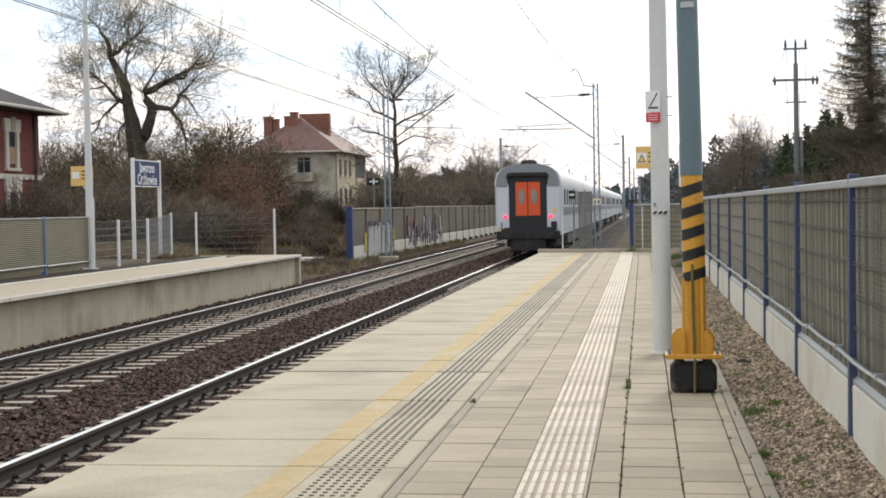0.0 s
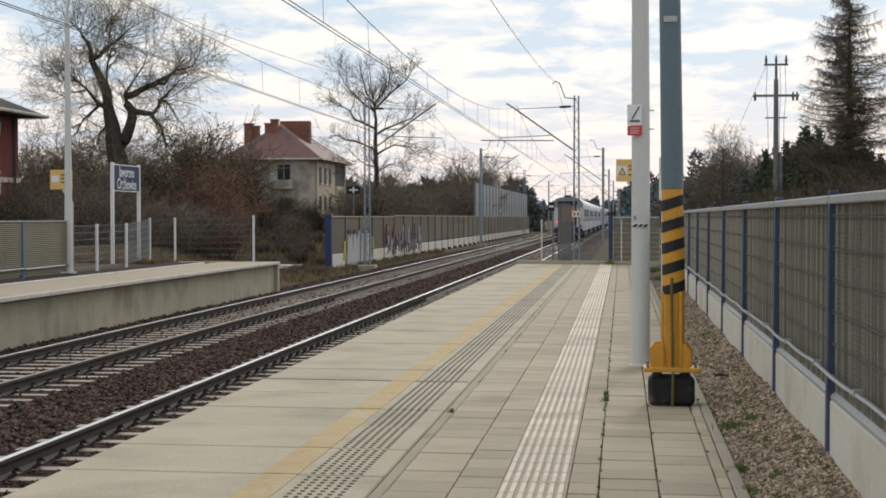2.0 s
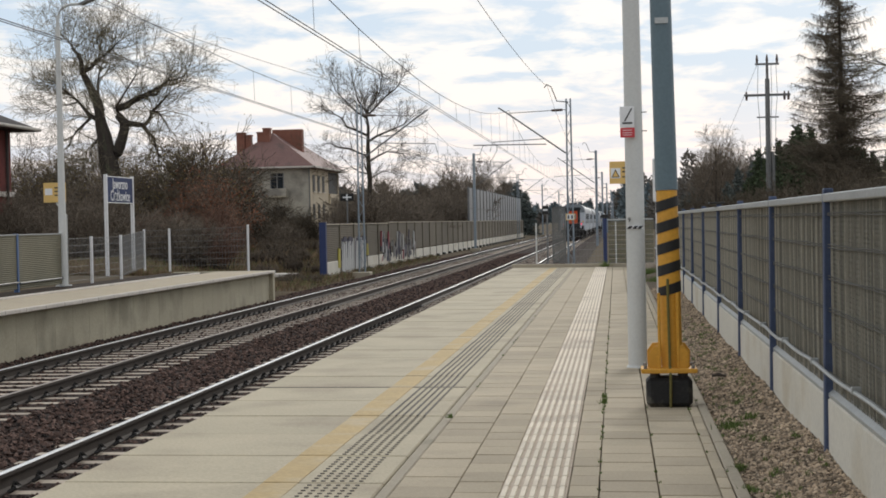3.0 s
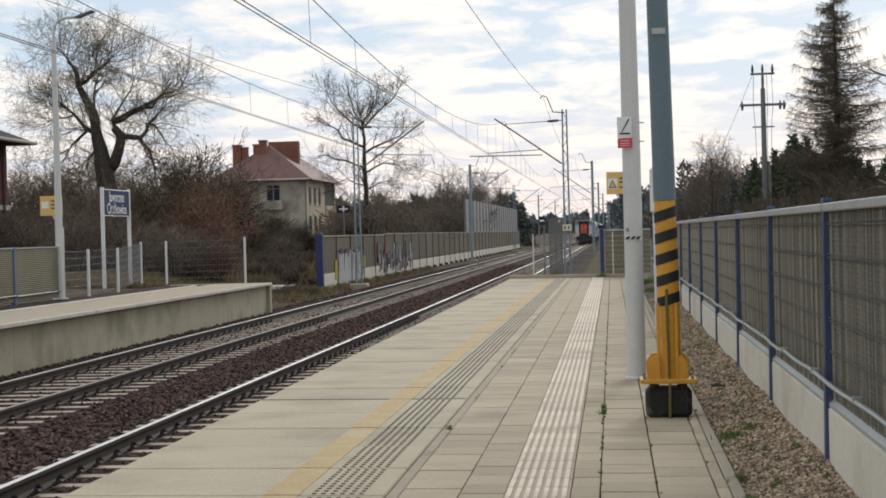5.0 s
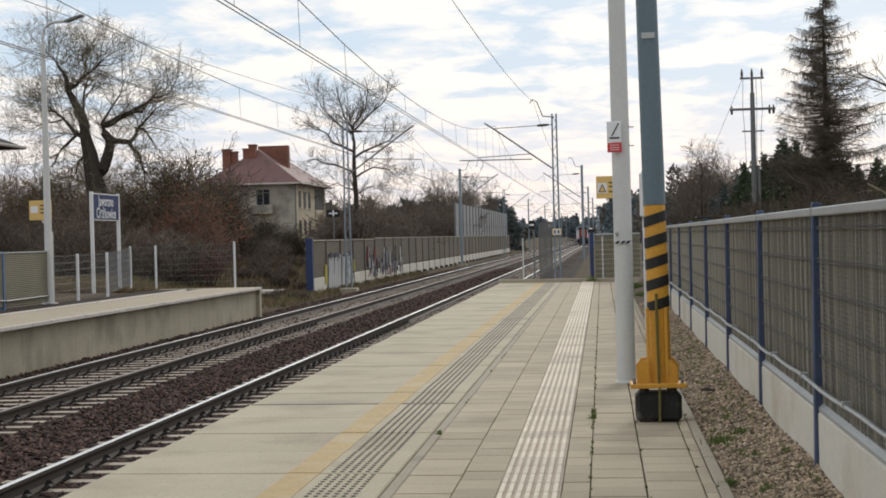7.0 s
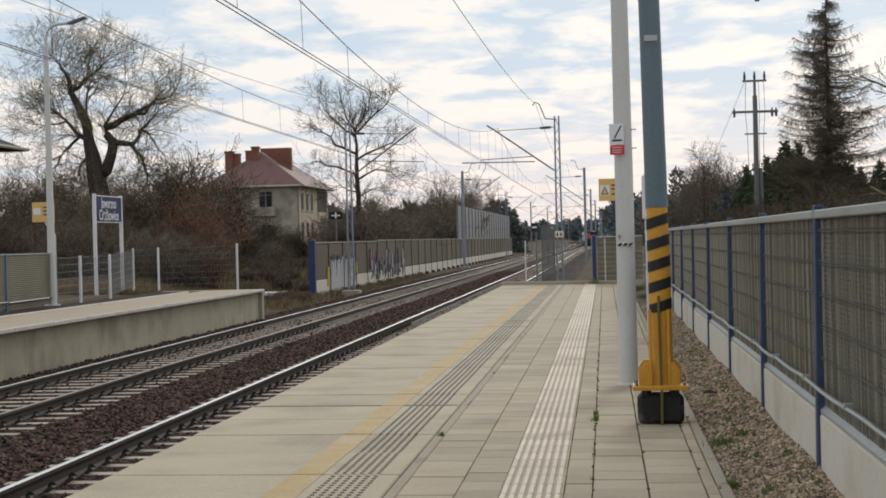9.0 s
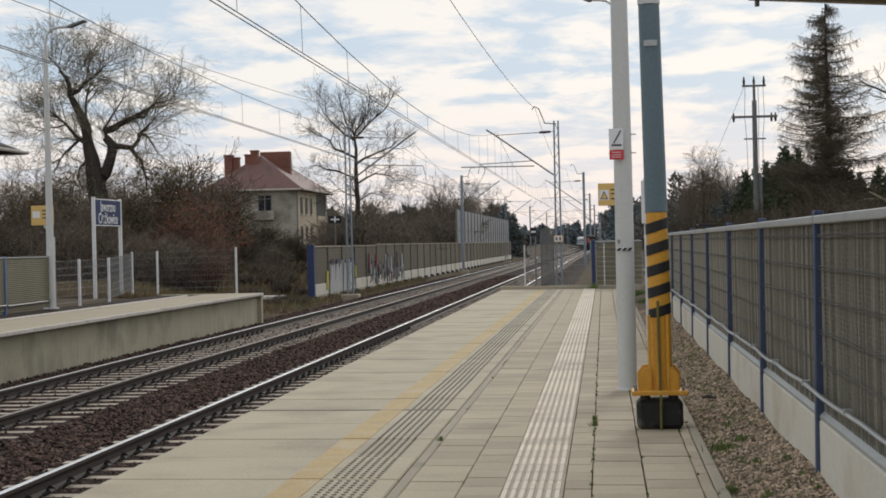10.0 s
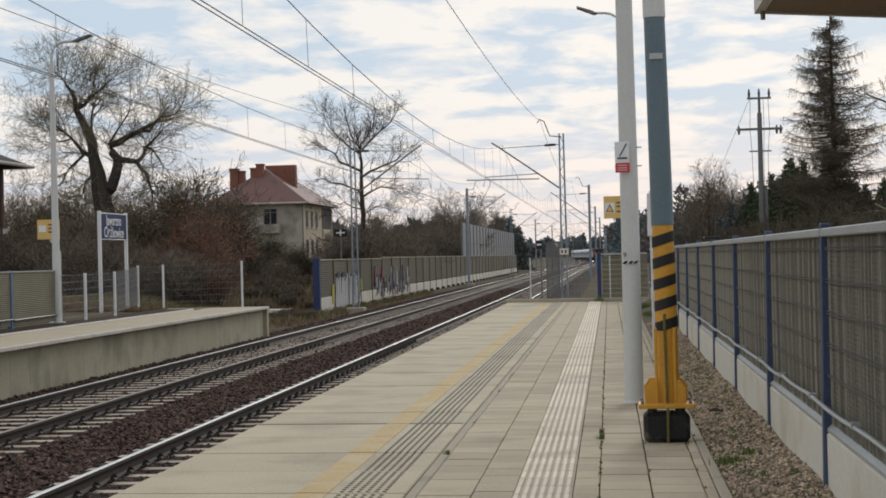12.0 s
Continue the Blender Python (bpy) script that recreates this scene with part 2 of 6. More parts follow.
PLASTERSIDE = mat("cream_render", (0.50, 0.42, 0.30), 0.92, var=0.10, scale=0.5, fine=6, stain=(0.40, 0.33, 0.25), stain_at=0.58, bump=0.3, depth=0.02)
ROOFRED = mat("red_roof_sheet", (0.165, 0.088, 0.075), 0.7, var=0.15, scale=0.7, fine=5, stain=(0.115, 0.07, 0.058))
BRICKRED = mat("chimney_brick", (0.21, 0.088, 0.06), 0.9, var=0.2, scale=1.2, fine=8, stain=(0.16, 0.06, 0.04))
BRICKDARK = mat("dark_red_brick", (0.17, 0.05, 0.042), 0.9, var=0.2, scale=1.2, fine=14, stain=(0.08, 0.028, 0.026), rnd=0.15)
SLATE = mat("dark_roof", (0.07, 0.06, 0.055), 0.85, var=0.2, scale=1.5, fine=8)
STONETRIM = mat("pale_stone_trim", (0.55, 0.50, 0.44), 0.9, var=0.12, scale=1.5, fine=12, stain=(0.35, 0.32, 0.28))
DARKGLASS = mat("window_glass", (0.018, 0.021, 0.025), 0.35, var=0.2, scale=1, bump=0, spec=0.12)
BOARDED = mat("boarded_window", (0.33, 0.22, 0.14), 0.85, var=0.15, scale=3, fine=20)
WOODWHITE = mat("window_paint", (0.20, 0.19, 0.18), 0.6, var=0.1, bump=0)
GRAFFITI = mat("graffiti_paint", (0.44, 0.44, 0.43), 0.7, var=0.1, scale=3, bump=0)
GRAFGREY = mat("graffiti_grey", (0.20, 0.19, 0.185), 0.7, var=0.2, scale=2, bump=0)
GATEGREY = mat("dull_gate_steel", (0.13, 0.13, 0.126), 0.7, 0.0, var=0.2, scale=3, fine=30)
GRAFDARK = mat("graffiti_dark", (0.04, 0.035, 0.06), 0.7, var=0.2, bump=0)
GRAFRED = mat("graffiti_red", (0.25, 0.05, 0.06), 0.7, var=0.2, bump=0)
GRAFYEL = mat("graffiti_yellow", (0.40, 0.34, 0.04), 0.7, var=0.2, bump=0)
COACHWHITE = mat("coach_pale_grey", (0.53, 0.56, 0.60), 0.4, var=0.06, scale=0.8, fine=9, stain=(0.5, 0.53, 0.58), stain_at=0.62, bump=0, world_pos=False)
COACHGREY = mat("coach_grey", (0.21, 0.23, 0.25), 0.4, var=0.06, scale=0.8, fine=9, bump=0, world_pos=False)
COACHDARK = mat("coach_dark_surround", (0.02, 0.02, 0.022), 0.7, var=0.2, bump=0, world_pos=False)
# pale grey base colour stands for the reflection in the door panes
DOORPANE = mat("reflecting_door_pane", (0.24, 0.22, 0.20), 0.3, var=0.3, scale=3, bump=0, world_pos=False)
COACHPANE = mat("tinted_coach_pane", (0.17, 0.185, 0.20), 0.2, var=0.2, scale=1, bump=0, world_pos=False)
COACHROOF = mat("coach_roof", (0.66, 0.66, 0.66), 0.45, var=0.08, scale=0.7, fine=5, bump=0, world_pos=False)
COACHDOOR = mat("coach_orange_door", (0.62, 0.085, 0.018), 0.4, var=0.08, scale=2, bump=0, world_pos=False)
UNDER = mat("underframe", (0.028, 0.026, 0.025), 0.8, var=0.3, scale=2, bump=0, world_pos=False)
TAILRED = mat("tail_lamp", (1.0, 0.03, 0.08), 0.4, var=0.0, bump=0, emit=1.6)
SOFFIT = mat("canopy_soffit", (0.26, 0.18, 0.115), 0.7, var=0.12, scale=2, fine=30)
FASCIA = mat("canopy_fascia", (0.56, 0.53, 0.47), 0.5, var=0.06, scale=2, fine=30)
CLEARGLASS = mat("barrier_sheet", (0.25, 0.25, 0.25), 0.65, var=0.08, scale=0.4, fine=3, bump=0)

# ---- mesh tools ----


class Shape:
    """Gathers vertices and faces of one mesh."""

    def __init__(self):
        self.v, self.f, self.m = [], [], []

    def add(self, verts, faces, slot=0):
        k = len(self.v)
        self.v.extend(verts)
        self.f.extend([tuple(i + k for i in f) for f in faces])
        self.m.extend([slot] * len(faces))
        return self

    def box(self, x0, x1, y0, y1, z0, z1, c=0.0, slot=0):
        """A box, its edges cut by c."""
        if not c:
            return self.add([(x, y, z) for z in (z0, z1) for y in (y0, y1) for x in (x0, x1)],
                            [(0, 2, 3, 1), (4, 5, 7, 6), (0, 1, 5, 4), (2, 6, 7, 3), (0, 4, 6, 2), (1, 3, 7, 5)], slot)
        lo, hi = (x0, y0, z0), (x1, y1, z1)
        idx, vs = {}, []
        for s in [(a, b, d) for a in (0, 1) for b in (0, 1) for d in (0, 1)]:
            for ax in range(3):
                pt = []
                for i in range(3):
                    e = hi[i] if s[i] else lo[i]
                    pt.append(e if i == ax else e + (-c if s[i] else c))
                idx[s, ax] = len(vs)
                vs.append(tuple(pt))
        fs = []
        for ax in range(3):
            o = [i for i in range(3) if i != ax]
            for side in (0, 1):
                loop = []
                for a, b in ((0, 0), (1, 0), (1, 1), (0, 1)):
                    s = [0, 0, 0]
                    s[ax], s[o[0]], s[o[1]] = side, a, b
                    loop.append(idx[tuple(s), ax])
                fs.append(tuple(loop if (side == 1) == (ax != 1) else loop[::-1]))
            for a in (0, 1):
                for b in (0, 1):
                    s0, s1 = [0, 0, 0], [0, 0, 0]
                    s0[ax], s1[ax] = 0, 1
                    s0[o[0]] = s1[o[0]] = a
                    s0[o[1]] = s1[o[1]] = b
                    fs.append((idx[tuple(s0), o[0]], idx[tuple(s1), o[0]], idx[tuple(s1), o[1]], idx[tuple(s0), o[1]]))
        for s in [(a, b, d) for a in (0, 1) for b in (0, 1) for d in (0, 1)]:
            fs.append((idx[s, 0], idx[s, 1], idx[s, 2]))
        return self.add(vs, fs, slot)

    def tube(self, pts, radii, n=6, slot=0, caps=True):
        """A tube along points, its radius given at each."""
        pts = [Vector(q) for q in pts]
        if isinstance(radii, (int, float)):
            radii = [radii] * len(pts)
        vs, fs = [], []
        for i, q in enumerate(pts):
            d = (pts[min(i + 1, len(pts) - 1)] - pts[max(i - 1, 0)]).normalized()
            a = d.cross(Vector((0, 0, 1)) if abs(d.z) < 0.9 else Vector((1, 0, 0))).normalized()
            b = d.cross(a)
            for k in range(n):
                w = 2 * math.pi * k / n
                vs.append(tuple(q + (a * math.cos(w) + b * math.sin(w)) * radii[i]))
        for i in range(len(pts) - 1):
            for k in range(n):
                fs.append((i * n + k, i * n + (k + 1) % n, (i + 1) * n + (k + 1) % n, (i + 1) * n + k))
        if caps:
            fs.append(tuple(range(n - 1, -1, -1)))
            fs.append(tuple((len(pts) - 1) * n + k for k in range(n)))
        return self.add(vs, fs, slot)

    def prism(self, outline, axis, a, b, slot=0):
        """An outline of 2-d points drawn out along an axis from a to b."""
        n = len(outline)

        def at(q, h):
            q = list(q)
            q.insert(axis, h)
            return tuple(q)
        vs = [at(q, a) for q in outline] + [at(q, b) for q in outline]
        fs = [tuple(range(n)), tuple(range(2 * n - 1, n - 1, -1))] + [(i, (i + 1) % n, n + (i + 1) % n, n + i) for i in range(n)]
        return self.add(vs, fs, slot)

    def mesh(self, name, *mats, smooth=False):
        me = bpy.data.meshes.new(name)
        me.from_pydata(self.v, [], self.f)
        for m in mats:
            me.materials.append(m)
        if len(mats) > 1:
            me.polygons.foreach_set("material_index", self.m)
        b = bmesh.new()
        b.from_mesh(me)
        if len(self.f) < 20000:
            bmesh.ops.recalc_face_normals(b, faces=b.faces)
        b.to_mesh(me)
        b.free()
        if smooth:
            me.polygons.foreach_set("use_smooth", [True] * len(me.polygons))
            me.set_sharp_from_angle(angle=radians(40))
        me.update()
        return me


def thing(name, label, category, at=(0, 0, 0), group="", kind=""):
    ob = new(name)
    ob.empty_display_size = 0.1
    ob.location = at
    return tagged(ob, label, category, group, kind)


def part(name, shape, material, parent=None, label="", smooth=False, at=None, kind=""):
    """One mesh object under a thing or a part. shape: a Shape, or a mesh to share."""
    mats = material if isinstance(material, (list, tuple)) else [material]
    me = shape.mesh(name, *mats, smooth=smooth) if isinstance(shape, Shape) else shape
    ob = new(name, me)
    ob.parent = parent
    if at is not None:
        if isinstance(at, Matrix):
            ob.matrix_basis = at
        else:
            ob.location = at
    return tagged(ob, label, kind=kind)


def solid(name, shape, material, label, category, group="", kind="", smooth=False, at=None):
    ob = part(name, shape, material, None, smooth=smooth, at=at)
    return tagged(ob, label, category, group, kind)


def letters(name, body, size, material, parent, m, label="", bold=0.0):
    cu = bpy.data.curves.new(name, "FONT")
    cu.body, cu.size, cu.extrude, cu.align_x, cu.align_y = body, size, 0.003, "CENTER", "CENTER"
    cu.offset = bold
    tmp = new(name, cu)
    me = bpy.data.meshes.new_from_object(tmp.evaluated_get(bpy.context.evaluated_depsgraph_get()))
    bpy.data.objects.remove(tmp)
    me.materials.clear()
    me.materials.append(material)
    return part(name, me, material, parent, label, at=m)


RNG = random.Random(7)
NP = np.random.RandomState(5)


def stones(name, spots, sizes, material, flat=0.7):
    """Many small uneven stones in one mesh."""
    base = np.array([(1, 0, 0), (-1, 0, 0), (0, 1, 0), (0, -1, 0), (0, 0, 1), (0, 0, -1)], float)
    tri = np.array([(0, 2, 4), (2, 1, 4), (1, 3, 4), (3, 0, 4), (2, 0, 5), (1, 2, 5), (3, 1, 5), (0, 3, 5)])
    n = len(spots)
    v = base[None] * (0.65 + 0.6 * NP.rand(n, 6, 1)) + 0.35 * (NP.rand(n, 6, 3) - 0.5)
    v *= (sizes[:, None] * (0.7 + 0.6 * NP.rand(n, 3)))[:, None, :]
    v[:, :, 2] *= flat
    a = NP.rand(n) * 6.283
    b = (NP.rand(n) - 0.5) * 1.2
    ca, sa, cb, sb = np.cos(a)[:, None], np.sin(a)[:, None], np.cos(b)[:, None], np.sin(b)[:, None]
    x, y, z = v[..., 0].copy(), v[..., 1].copy(), v[..., 2].copy()
    x, z = x * cb - z * sb, x * sb + z * cb
    v = np.stack([x * ca - y * sa, x * sa + y * ca, z], -1) + spots[:, None, :]
    f = (tri[None] + (np.arange(n) * 6)[:, None, None]).reshape(-1, 3)
    me = bpy.data.meshes.new(name)
    me.from_pydata(v.reshape(-1, 3).tolist(), [], f.tolist())
    me.materials.append(material)
    me.update()
    return me


def ribbons(name, a, b, wa, wb, material):
    """Thin three-sided twigs from the points a to b, joined in one mesh."""
    a, b = np.asarray(a, float), np.asarray(b, float)
    n = len(a)
    d = b - a
    d /= np.linalg.norm(d, axis=1, keepdims=True) + 1e-9
    s = np.cross(d, np.where(np.abs(d[:, 2:3]) < 0.9, (0, 0, 1.0), (1.0, 0, 0)))
    s /= np.linalg.norm(s, axis=1, keepdims=True) + 1e-9
    u = np.cross(d, s)
    wa, wb = np.broadcast_to(wa, n), np.broadcast_to(wb, n)
    vs = []
    for p, w in ((a, wa), (b, wb)):
        for k in range(3):
            q = 2.094 * k
            vs.append(p + (s * math.cos(q) + u * math.sin(q)) * w[:, None])
    v = np.stack(vs, 1)
    t = np.array([(0, 1, 4, 3), (1, 2, 5, 4), (2, 0, 3, 5)])
    f = (t[None] + (np.arange(n) * 6)[:, None, None]).reshape(-1, 4)
    me = bpy.data.meshes.new(name)
    me.from_pydata(v.reshape(-1, 3).tolist(), [], f.tolist())
    me.materials.append(material)
    me.update()
    return me


def flakes(name, centres, size, material, rs, droop=0.0, long=1.0):
    """Small leaf or needle-spray faces with random turns, joined in one mesh."""
    c = np.asarray(centres, float)
    n = len(c)
    d = rs.randn(n, 3)
    d[:, 2] -= droop
    d /= np.linalg.norm(d, axis=1, keepdims=True)
    s = np.cross(d, rs.randn(n, 3))
    s /= np.linalg.norm(s, axis=1, keepdims=True) + 1e-9
    k = size * (0.6 + 0.8 * rs.rand(n, 1))
    v = np.stack([c, c + d * k * long * 0.5 + s * k * 0.35, c + d * k * long, c + d * k * long * 0.45 - s * k * 0.35], 1)
    f = (np.array([[0, 1, 2, 3]]) + (np.arange(n) * 4)[:, None])
    me = bpy.data.meshes.new(name)
    me.from_pydata(v.reshape(-1, 3).tolist(), [], f.tolist())
    me.materials.append(material)
    me.update()
    return me

# ---- plan ----
ZR = -0.77            # top of the rails; the platform's top is z = 0, its edge x = 0, the track runs along y
T1, T2 = -1.675, -5.675
BEND, RADIUS = 470.0, 2500.0


def drift(y):
    """How far the line has swung to the left at y."""
    ease = 0.9 * min(1.0, max(0.0, (y - 180) / 150)) ** 2      # a slight set to the right before the bend
    return ease if y < BEND else ease - (y - BEND) ** 2 / (2 * RADIUS)


# ---- ground ----
g = Shape()
ys = [-60, -20, 0, 20, 48, 60, 90, 120, 160, 220, 300, 450, 700, 1100, 2200, 4500]
xs = [-4000, -1500, -600, -250, -120, -60, -30, -16, -11, -8.9, -8.3, 0.4, 1.6, 4.4, 7, 14, 30, 60, 120, 250, 600, 1500, 4000]


def ground_z(x, y):
    if -8.31 < x < 0.5:
        return -1.25
    z = -1.05
    if x < -8.6:
        z = -0.95 if y > 49 else -0.5
        if x < -8.95 and y < 60:
            z = -0.06
        if x < -14:
            z = 0.0
        if x < -60:
            z = 1.0
    if x > 1.5:
        z = -0.75 if y > 45 else -0.45
        if x > 4.3:
            z = -0.3
        if x > 20:
            z = 0.4
    return z


def ground_at(x, y):
    """Height of the ground's sheet at arrays of places."""
    zs = np.array([[ground_z(a, b) for a in xs] for b in ys])
    i = np.clip(np.searchsorted(xs, x) - 1, 0, len(xs) - 2)
    j = np.clip(np.searchsorted(ys, y) - 1, 0, len(ys) - 2)
    xa, ya = np.array(xs, float), np.array(ys, float)
    u, v = (x - xa[i]) / (xa[i + 1] - xa[i]), (y - ya[j]) / (ya[j + 1] - ya[j])
    return (zs[j, i] * (1 - u) + zs[j, i + 1] * u) * (1 - v) + (zs[j + 1, i] * (1 - u) + zs[j + 1, i + 1] * u) * v


g.add([(x, y, ground_z(x, y) + 0.05 * math.sin(x * 3.1 + y * 1.7)) for y in ys for x in xs],
      [(j * len(xs) + i, j * len(xs) + i + 1, (j + 1) * len(xs) + i + 1, (j + 1) * len(xs) + i) for j in range(len(ys) - 1) for i in range(len(xs) - 1)])
es = Shape()
ey = [47.2, 60, 90, 130, 180, 240, 300, 360, 420, 500, 600, 760]
es.add([(x + drift(y), y, z) for y in ey for x, z in ((0.3, -1.0), (0.9, -0.80), (3.0, -0.72), (6.0, -0.68), (7.0, -0.9))],
       [(j * 5 + i, j * 5 + i + 1, j * 5 + 6 + i, j * 5 + 5 + i) for j in range(len(ey) - 1) for i in range(4)])
solid("earth_bank", es, EARTH, "dark bare earth beside the track", "ground", kind="structure")
solid("ground", g, GROUND, "rough ground with dull winter grass and bare earth", "ground", kind="structure")

# ---- ballast, sleepers, rails ----
bed = Shape()
prof = [(-8.6, -1.15), (-7.6, -0.90), (-7.3, -0.93), (-7.06, -0.946), (-4.38, -0.946), (-4.29, -0.975), (-3.7, -0.985), (-3.06, -0.975), (-2.97, -0.946), (-0.38, -0.946), (0.15, -0.946), (0.5, -1.15)]
np_ = len(prof)
by = [-10 + 5 * i for i in range(14)] + [70, 90, 120, 160, 180, 210, 240, 270, 300, 330, 400] + [470 + 20 * i for i in range(40)]
bed.add([(x + drift(y), y, z) for y in by for x, z in prof],
        [(j * np_ + i, j * np_ + i + 1, (j + 1) * np_ + i + 1, (j + 1) * np_ + i) for j in range(len(by) - 1) for i in range(np_ - 1)])
solid("ballast_bed", bed, BALLASTBED, "dark reddish-brown crushed stone track bed", "track bed", kind="structure")

n = 96000
sy = 12 + 105 * NP.rand(n) ** 1.9
sx = -8.3 + 8.2 * NP.rand(n)
keep = np.ones(n, bool)
for tr in (T1, T2):
    for o in (-0.7535, 0.7535):
        keep &= np.abs(sx - tr - o) > 0.10
on_sleeper = (np.abs(((sy - 14.41 + 0.3) % 0.6) - 0.3) < 0.155)
near_track = (np.abs(sx - T1) < 1.32) | (np.abs(sx - T2) < 1.32)
keep &= ~(on_sleeper & near_track) & (~near_track | (NP.rand(n) < 0.6))
sx, sy, near_track = sx[keep], sy[keep], near_track[keep]
sz = np.interp(sx, [q[0] for q in prof], [q[1] for q in prof]) + 0.004 + np.where(near_track, 0.006, 0.022) * NP.rand(len(sx))
solid("ballast_stones", stones("ballast_stones", np.stack([sx, sy, sz], 1), np.where(near_track, 0.7, 1.0) * (0.022 + 0.030 * NP.rand(len(sx)) ** 1.5), BALLAST), BALLAST,
      "loose dark reddish-brown ballast stones between the tracks", "ballast", kind="stuff")

RAILPROF = [(-0.036, 0), (0.036, 0), (0.036, -0.035), (0.009, -0.048), (0.009, -0.135), (0.072, -0.155), (0.072, -0.17), (-0.072, -0.17), (-0.072, -0.155), (-0.009, -0.135), (-0.009, -0.048), (-0.036, -0.035)]
ry = [-12, 60, 180, 200, 220, 240, 260, 280, 300, 330, 400, 470] + [470 + 20 * i for i in range(1, 31)]


def railway(track, label):
    t = thing("railway_track", label, "railway track", (0, 0, 0), "railway tracks")
    for o in (-0.7535, 0.7535):
        r, h = Shape(), Shape()
        n = len(RAILPROF)
        r.add([(track + o + x + drift(y), y, ZR - 0.004 + z) for y in ry for x, z in RAILPROF],
              [(j * n + i, j * n + (i + 1) % n, (j + 1) * n + (i + 1) % n, (j + 1) * n + i) for j in range(len(ry) - 1) for i in range(n)])
        h.add([(track + o + x + drift(y), y, ZR + z) for y in ry for x, z in ((-0.034, -0.004), (-0.024, 0), (0.024, 0), (0.034, -0.004))],
              [(j * 4 + i, j * 4 + i + 1, (j + 1) * 4 + i + 1, (j + 1) * 4 + i) for j in range(len(ry) - 1) for i in range(3)])
        rail = part("rail", r, RAILSIDE, t, "rusty steel rail")
        part("running_surface", h, RAILDULL if track == T2 and o > 0 else RAILTOP, rail, "worn rail head")
    sl = Shape()
    sl.add([(a, b, z) for z, w, k in ((-0.2, 0.13, 0), (0, 0.092, 0.0)) for a in (-1.3, -0.4, 0.4, 1.3) for b in (-w, w)],
           [(8, 9, 11, 10), (10, 11, 13, 12), (12, 13, 15, 14), (0, 2, 10, 8), (2, 4, 12, 10), (4, 6, 14, 12), (1, 9, 11, 3), (3, 11, 13, 5), (5, 13, 15, 7), (0, 8, 9, 1), (6, 7, 15, 14)])
    sm = sl.mesh("sleeper", SLEEPER)
    cms = []
    for o in (-0.7535, 0.7535):
        for q in (-1, 1):
            x = o + q * 0.105
            cl = Shape()
            cl.tube([(x - q * 0.03, -0.06, 0.01), (x + q * 0.03, -0.045, 0.045), (x + q * 0.035, 0.045, 0.045), (x + q * 0.012, 0.0, 0.075), (x - q * 0.03, 0.06, 0.03)], [0.02, 0.022, 0.026, 0.034, 0.02], 6)
            cms.append(cl.mesh("rail_clip", CLIP))
    for i in range(-6, 84):
        y = 14.41 + 0.6 * i
        s = part("sleeper", sm, SLEEPER, t, at=(track, y, ZR - 0.172))
        if i < 50:
            for cm in cms:
                part("rail_clip", cm, CLIP, s)
    far = Shape()
    for i in range(84, 620):
        y = 14.41 + 0.6 * i
        far.box(track - 1.3 + drift(y), track + 1.3 + drift(y), y - 0.085, y + 0.085, ZR - 0.3, ZR - 0.172)
    part("sleeper_rest", far, SLEEPER, t, kind="stuff")
    return t


railway(T1, "main-line track with rusty rails on concrete sleepers")
railway(T2, "second main-line track with rusty rails on pale sleepers")

# ---- near platform: body, slabs, pavers ----
P0, P1 = -6.0, 47.0
SL0, SLP = 8.41, 0.978
plat = Shape().box(0.06, 3.55, P0, P1, -1.3, -0.06)
platform = solid("platform", plat, JOINT, "paved railway platform of pale concrete slabs and pavers", "platform", kind="structure")
platform.rotation_euler = (0, 0.009, 0)     # drains away from the edge
slab_s = Shape().box(0.0, 1.712, 0.008, SLP - 0.008, -0.12, 0.0, 0.008)
slab_m = slab_s.mesh("edge_slab", SLAB)
line_m = Shape().box(1.075, 1.262, 0.008, SLP - 0.010, -0.01, 0.0035, 0.001).mesh("yellow_line", YELLOWLINE)
# grooves drawn as thin dark bars standing slightly above the slab
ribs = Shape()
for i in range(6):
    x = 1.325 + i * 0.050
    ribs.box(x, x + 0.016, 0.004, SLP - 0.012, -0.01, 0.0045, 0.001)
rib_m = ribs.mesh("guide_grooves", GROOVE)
dots = Shape()
for r in range(11):
    for i in range(6):
        x, y = 1.335 + i * 0.050, 0.05 + r * 0.085
        dots.tube([(x, y, -0.004), (x, y, 0.005)], [0.0135, 0.012], 8)
dot_m = dots.mesh("warning_dots", GROOVE)
k = math.floor((P0 - SL0) / SLP) + 1
while SL0 + k * SLP < P1 - 0.6:
    y = SL0 + k * SLP
    s = part("edge_slab", slab_m, SLAB, platform, at=(0, y, 0.002 * math.sin(k * 2.3)))
    part("yellow_line", line_m, YELLOWLINE, s)
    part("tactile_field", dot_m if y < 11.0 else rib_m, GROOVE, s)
    k += 1
part("edge_slab", Shape().box(0.0, 1.712, SL0 + k * SLP, P1, -0.12, 0.0, 0.008), SLAB, platform)
part("joint_seal", Shape().box(0.01, 1.70, SL0 + 5 * SLP - 0.012, SL0 + 5 * SLP + 0.010, -0.05, 0.0045), GROOVE, platform, "dark joint seal between two slabs")
part("slab_border", Shape().box(1.718, 1.782, P0, P1, -0.1, -0.006, 0.006), KERB, platform, "grey-brown concrete border strip")
RP = 0.333
cols = [(1.792, 2.094, 0.0), (2.101, 2.330, 0.16), (2.676, 2.820, 0.05), (2.829, 3.117, 0.21), (3.127, 3.419, 0.1), (3.428, 3.488, 0.0)]
